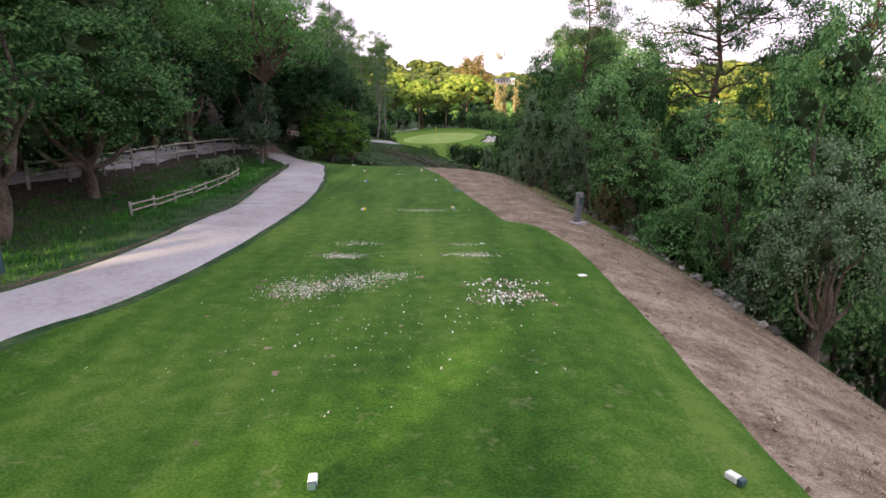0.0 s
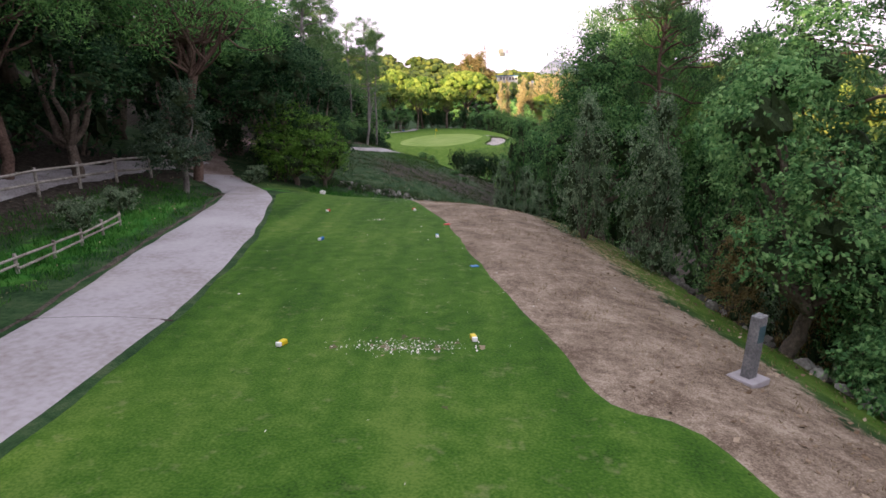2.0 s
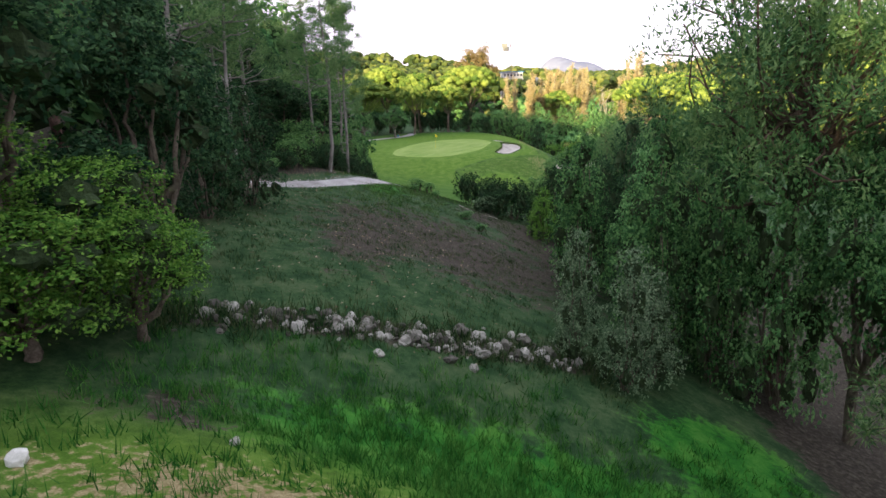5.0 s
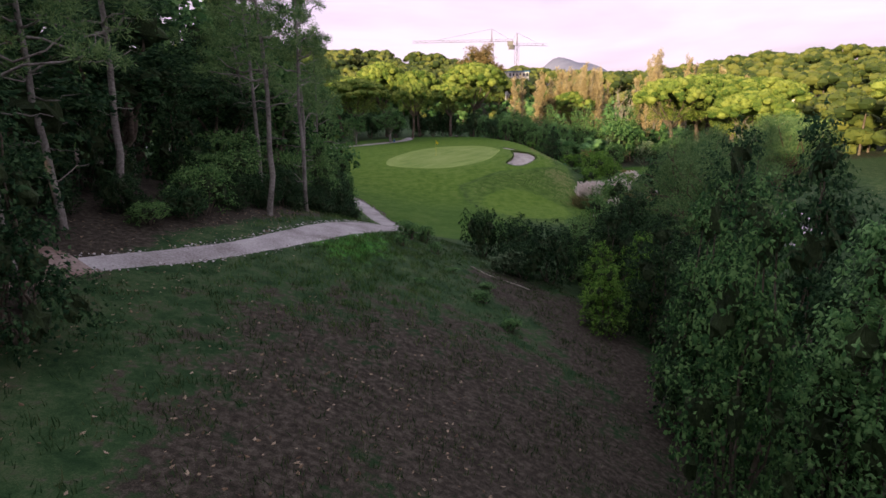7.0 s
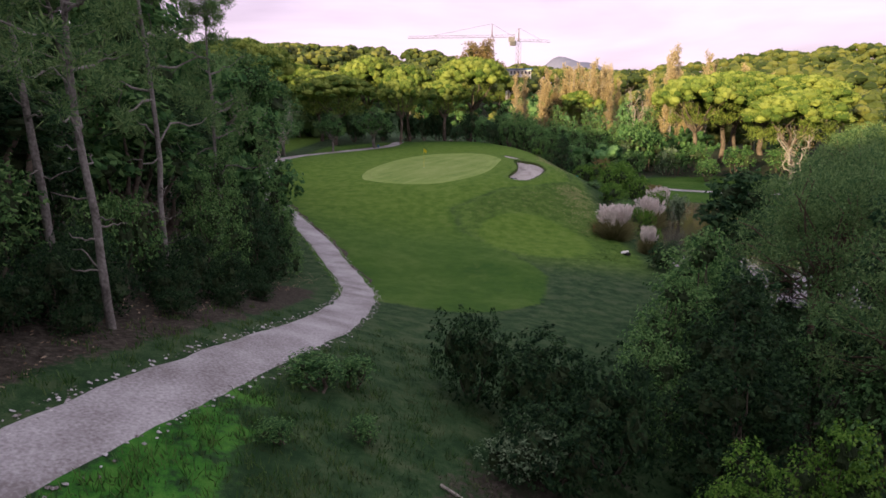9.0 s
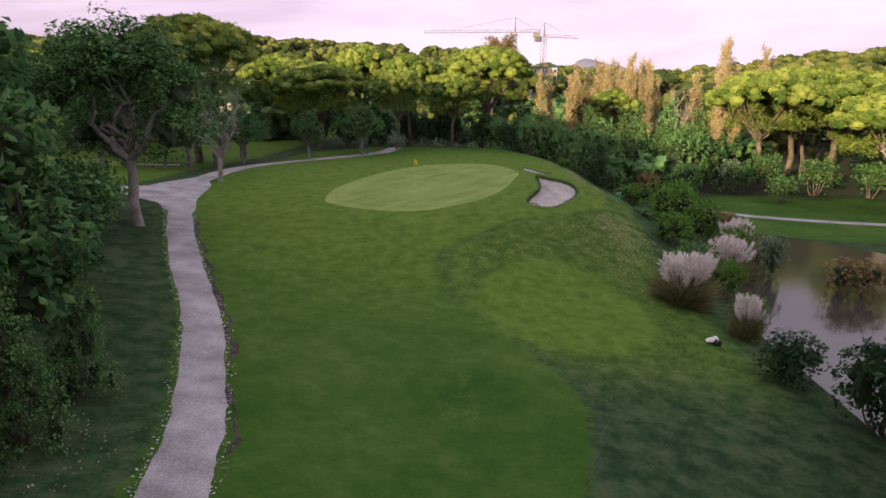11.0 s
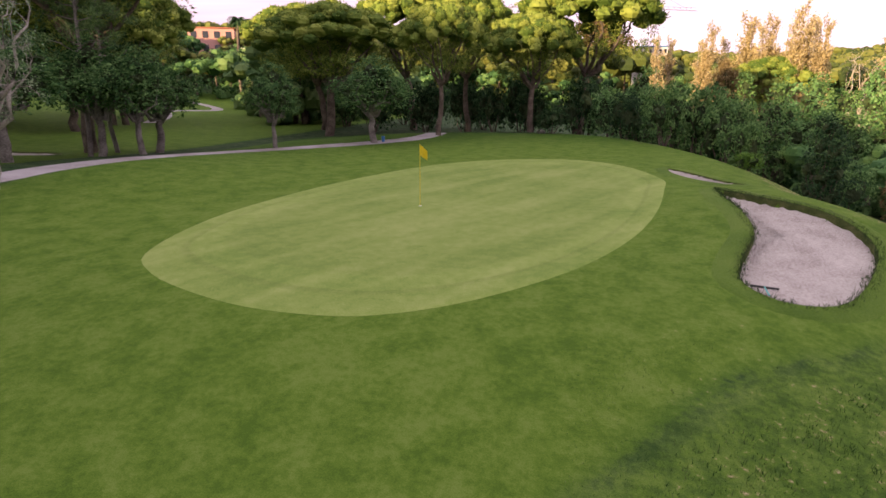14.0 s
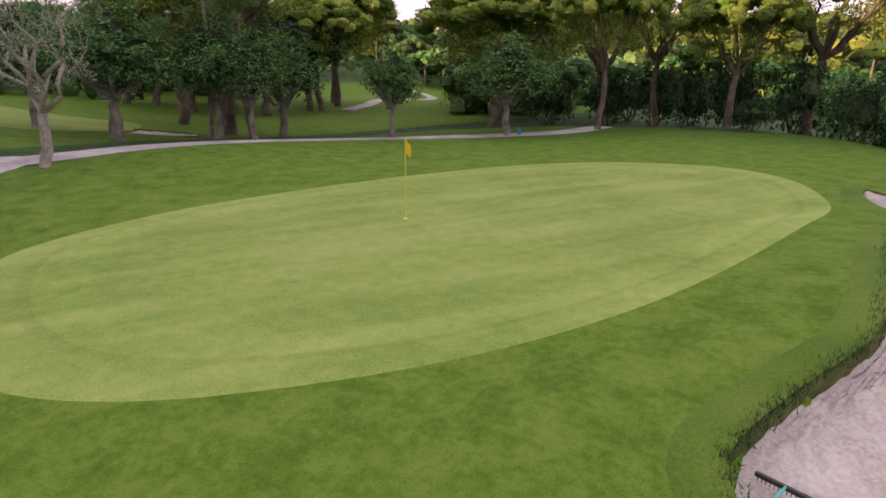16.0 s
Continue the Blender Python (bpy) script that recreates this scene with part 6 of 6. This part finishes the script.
tufts("dry_grass", "dry straw-coloured grass on the bank", spread_spots(-2, 8, 2, 37, 5200, lambda x, y: .55 * smooth(.1, .6, x - np.interp(y, TEE_RIGHT[:, 1], TEE_RIGHT[:, 0])) * (1 - smooth(5, 6, x - np.interp(y, TEE_RIGHT[:, 1], TEE_RIGHT[:, 0])))), GRASS_DRY, .07, .012, 7)
tufts("rough_grass", "rough tufts round the lower slope of the green", spread_spots(2, 14, 105, 128, 5200, lambda x, y: .8 * (np.sqrt(((x - 6.9) / 5.0) ** 2 + ((y - 110.6) / 6.3) ** 2) > 1.02) * (distance_to(BUNKER_EDGE, x, y) > .7) * smooth(.2, 1.0, x - np.interp(y, (99, 105, 110.5, 116.1, 119.4, 124.5, 128), (6.5, 4.2, .7, -.2, 2.8, 9, 13)))), GRASS_SLOPE, .10, .016, 8)

# pale crumbled gravel along the edges of the lower path
crumbs = Soup()
for rim, away in ((down_right, -1), (down_left, 1)):
    for k in range(900):
        i = rng_g.integers(0, len(rim))
        x, y = rim[i] + rng_g.normal(0, .10, 2) + np.array([.03 * away, 0])
        r = rng_g.uniform(.012, .05)
        a = np.linspace(0, 2 * math.pi, 6, endpoint=False)
        q = r * rng_g.uniform(.5, 1.3, 6)
        px, py = x + np.cos(a) * q, y + np.sin(a) * q
        crumbs.add(np.concatenate([[[x, y, ground_z(x, y) + .035 + r * .5]], np.stack([px, py, height(px, py) + .028], 1)]), [[0, j + 1, (j + 1) % 6 + 1] for j in range(6)])
tagged(new("path_crumbs", crumbs.mesh("path_crumbs", material("crumbled_gravel", ((.16, .14, .135), (.38, .36, .365), (.56, .54, .55)), 3, 30, .95, .01, islands=True), False)), "pale crumbled gravel along the path edges", "gravel", kind="stuff")

lip_line = BUNKER_EDGE[np.repeat(np.arange(len(BUNKER_EDGE)), 5)]
lip_out = unit(lip_line - BUNKER_EDGE.mean(0))
tufts("lip_grass", "ragged dark grass hanging over the bunker lip", lip_line + lip_out * rng_g.uniform(.0, .16, (len(lip_line), 1)), GRASS_ROUGH, .12, .016, 12, .08)
tufts("rough_grass", "short uneven grass on the slope beside the bunker", spread_spots(2, 12, 118, 127, 2600, lambda x, y: .8 * (distance_to(BUNKER_EDGE, x, y) > .3) * smooth(124, 121, y)), GRASS_SLOPE, .05, .012, 7, .14)
litter = Soup()
spots = np.concatenate([spread_spots(-12, 3, 46, 66, 5000, lambda x, y: .5 * bump(x, y, -3.6, 54, 4, 7) + .4 * (x < -7.5)),
                        spread_spots(2, 8, 2, 34, 2600, lambda x, y: .5 + 0 * x), spread_spots(-15, -8, 10, 60, 2600, lambda x, y: .5 * (distance_to(PATH_NEAR, x, y) > 1.3)),
                        spread_spots(-9.5, -7.2, 62, 95, 1200, lambda x, y: .8 + 0 * x)])
lz = height(spots[:, 0], spots[:, 1])
leaves(litter, rng_g, np.c_[spots, lz + .02], np.tile((0, 0, 1.0), (len(spots), 1)), .09, .6, .3)
tagged(new("leaf_litter", litter.mesh("leaf_litter", LITTER, False)), "dry fallen leaves scattered on the soil", "leaf litter", kind="stuff")

# ---- things by the green ----
flag = thing("flagstick", "yellow flagstick with yellow flag in the hole", "flagstick")
part("pole", rod(bmesh.new(), (0, 0, -.05), (0, 0, 2.22), .012, .010, 10), YELLOW, flag)
cloth = Soup()
fu, fv = np.meshgrid(np.linspace(0, 1, 13), np.linspace(0, 1, 7))
fx = .012 + fu * .34
wave = .045 * np.sin(fu * 7 + fv * 1.5) * fu
fz = 2.19 - fv * .36 - .16 * fu ** 1.5
for side in (-.003, .003):
    cloth.add(np.stack([fx, wave + side, fz], 2).reshape(-1, 3), np.concatenate([grid_faces(7, 13)[:, [0, 1, 2]], grid_faces(7, 13)[:, [0, 2, 3]]]))
piece("flag", cloth.mesh("flag", YELLOW), flag, "drooping yellow cloth flag")
part("cup", rod(bmesh.new(), (0, 0, .0), (0, 0, .008), .054, None, 20), WHITE, flag, "white rim of the hole")
set_on(flag, -3.34, 132.6, -35, .03)

rake = thing("bunker_rake", "bunker rake with black head and teal handle", "rake")
part("head", box(bmesh.new(), (.62, .05, .05), pose(0, 0, .05), .01), BLACK, rake)
part("handle", rod(bmesh.new(), (0, 0, .06), (.12, -1.0, .16), .016, None, 8), TEAL, rake)
for k in range(14):
    part("tooth", rod(bmesh.new(), (-.28 + k * .043, 0, .04), (-.28 + k * .043, 0, -.03), .007, .004, 5), BLACK, rake)
rake.matrix_world = pose(6.55, 126.15, ground_z(6.55, 126.15) - .17, 0, 0, -18)

stake = thing("hazard_stake", "red wooden hazard stake", "stake")
part("stake", box(bmesh.new(), (.07, .07, .75), pose(0, 0, .3), .008), RED, stake)
set_on(stake, 12.8, 115.3, 12, 0)

tee_bin = thing("litter_bin", "small blue bin beside the path", "litter bin")
part("drum", rod(bmesh.new(), (0, 0, 0), (0, 0, .75), .2, .22, 14), BLUE, tee_bin)
part("lid", rod(bmesh.new(), (0, 0, .75), (0, 0, .80), .23, None, 14), BLUE, tee_bin)
set_on(tee_bin, -11.3, 154.6, 0, 0)
tee_bin.scale = (.55, .55, .55)

skip = thing("work_skip", "turquoise open metal skip in the valley", "skip")
part("tub", box(bmesh.new(), (2.4, 1.5, 1.0), pose(0, 0, .5), .05), TEAL, skip)
part("load", box(bmesh.new(), (2.1, 1.2, .12), pose(0, 0, 1.02), .04), WHITE, skip, "pale load")
set_on(skip, 17.6, 145.2, 20, 0)
skip.scale = (.5, .5, .7)

cart = thing("golf_cart", "dark golf cart with white roof on the far path", "golf cart")
part("body", box(bmesh.new(), (1.2, 2.3, .55), pose(0, 0, .55), .12), BLACK, cart)
part("roof", box(bmesh.new(), (1.25, 1.6, .07), pose(0, .1, 1.85), .03), WHITE, cart, "white roof")
part("seat", box(bmesh.new(), (1.05, .5, .5), pose(0, .2, 1.0), .06), GREYBLUE, cart)
for x in (-.55, .55):
    for y in (-.6, .8):
        part("roof_post", rod(bmesh.new(), (x, y, .8), (x, y, 1.85), .025), BLACK, cart)
    for y in (-.75, .75):
        part("wheel", rod(bmesh.new(), (x - .1, y, .22), (x + .1, y, .22), .24, None, 16), BLACK, cart)
set_on(cart, -69, 163, 70, .05)


# ---- far buildings and cranes ----
def house(name, label, x, y, z, w, d, h, turn, wall, roof, flat=True, rows=1, cols=4):
    t = thing(name, label, "building", (x, y, z), turn)
    part("wall", box(bmesh.new(), (w, d, h), pose(0, 0, h / 2), .05), wall, t)
    if flat:
        part("roof", box(bmesh.new(), (w + .8, d + .8, .35), pose(0, 0, h + .18), .05), roof, t)
    else:
        bm = bmesh.new()
        bmesh.ops.create_cone(bm, cap_ends=True, segments=4, radius1=.72 * max(w, d), radius2=.1, depth=2.2, matrix=pose(0, 0, h + 1.1, 0, 0, 45) @ Matrix.Diagonal((1, d / w, 1, 1)))
        part("roof", bm, roof, t)
    for r in range(rows):
        for c in range(cols):
            part("window", box(bmesh.new(), (w / cols * .5, .12, h / rows * .5), pose(-w / 2 + (c + .5) * w / cols, -d / 2 - .03, h * (r + .52) / rows)), GLASS_DARK, t)
    return t


house("office_building", "white and blue building behind the trees", 27, 326, ground_z(27, 326), 9, 9, 14.8 - ground_z(27, 326), 4, PLASTER, BLUE, True, 6, 6)
house("villa", "pale villa with flat roof among pines", -76, 271, ground_z(-76, 271), 15, 8, 11.4 - ground_z(-76, 271), 20, PLASTER, PLASTER, True, 1, 4)
house("villa", "pink villa on the hillside", -128, 328, ground_z(-128, 328), 16, 9, 23.0 - ground_z(-128, 328), 25, PLASTER_PINK, ROOF_TILE, True, 2, 4)
house("villa", "white villa on the hillside", -140, 326, ground_z(-140, 326), 10, 8, 18.5 - ground_z(-140, 326), 25, PLASTER, ROOF_TILE, True, 1, 4)
house("villa", "house with red tiled roof across the valley", 92, 235, ground_z(92, 235), 14, 10, 9, -20, PLASTER, ROOF_TILE, False, 1, 4)
house("villa", "pale house glimpsed between the trunks", -55, 229, ground_z(-55, 229), 9, 7, 6.6 - ground_z(-55, 229), 10, PLASTER, PLASTER, True, 1, 4)


def crane(x, y, z, tall, jib, back, turn):
    t = thing("tower_crane", "tall lattice tower crane on the skyline", "crane", (x, y, z), turn, "cranes")
    bm = bmesh.new()
    for sx in (-.7, .7):
        for sy in (-.7, .7):
            rod(bm, (sx, sy, 0), (sx, sy, tall), .07, None, 4)
    for k in range(int(tall / 2)):
        rod(bm, (-.7, -.7, k * 2), (.7, -.7, k * 2 + 2), .07, None, 4)
        rod(bm, (.7, .7, k * 2), (-.7, .7, k * 2 + 2), .07, None, 4)
    part("mast", bm, CRANE_RED, t)
    bm = bmesh.new()
    for oy, oz in ((-.5, 0), (.5, 0), (0, .9)):
        rod(bm, (-back, oy, tall + oz), (jib, oy, tall + oz), .045, None, 4)
    for k in range(int((jib + back) / 2)):
        a = -back + 2 * k
        rod(bm, (a, -.5, tall), (a + 1, 0, tall + .9), .06, None, 4)
        rod(bm, (a + 1, 0, tall + .9), (a + 2, .5, tall), .06, None, 4)
    part("jib", bm, CRANE_RED, t)
    bm = bmesh.new()
    rod(bm, (0, 0, tall), (0, 0, tall + 5), .3, .12, 6)
    rod(bm, (0, 0, tall + 5), (jib * .7, 0, tall + .9), .05, None, 4)
    rod(bm, (0, 0, tall + 5), (-back * .8, 0, tall + .9), .05, None, 4)
    part("apex", bm, CRANE_RED, t)
    part("counterweight", box(bmesh.new(), (2.4, 1.2, 1.8), pose(-back + 1.4, 0, tall - .9), .05), STONE_GREY, t)
    return t


crane(15, 312, ground_z(15, 312), 26.5 - ground_z(15, 312), 33, 9, 176)
crane(26, 318, ground_z(26, 318), 25.5 - ground_z(26, 318), 15, 4, 25)

# mountain on the horizon
mx, my = np.meshgrid(np.linspace(-1, 1, 61), np.linspace(-1, 1, 25))
mz = (np.exp(-(np.where(mx < 0, mx * 3.2, mx * 1.9)) ** 2) * .72 + .28 * np.exp(-((mx - .35) / .3) ** 2) + .3 * np.exp(-(mx / .09) ** 2) * .55) * np.maximum(0, 1 - np.abs(mx) ** 4) * np.maximum(0, 1 - my ** 2) * (1 + .05 * np.sin(mx * 11) + .03 * np.sin(mx * 29 + my * 5))
# distance haze is put into the blue-grey base colour
HILL = material("far_hill", ((.13, .14, .21), (.17, .18, .255), (.21, .22, .30)), .004, .03, 1.0, 0)
tagged(new("distant_hill", mesh_of("distant_hill", np.stack([445 + mx * 600, 2900 + my * 400, -20 + mz * 192], 2).reshape(-1, 3), grid_faces(25, 61), HILL)), "hazy grey mountain on the horizon", "mountain", kind="structure")
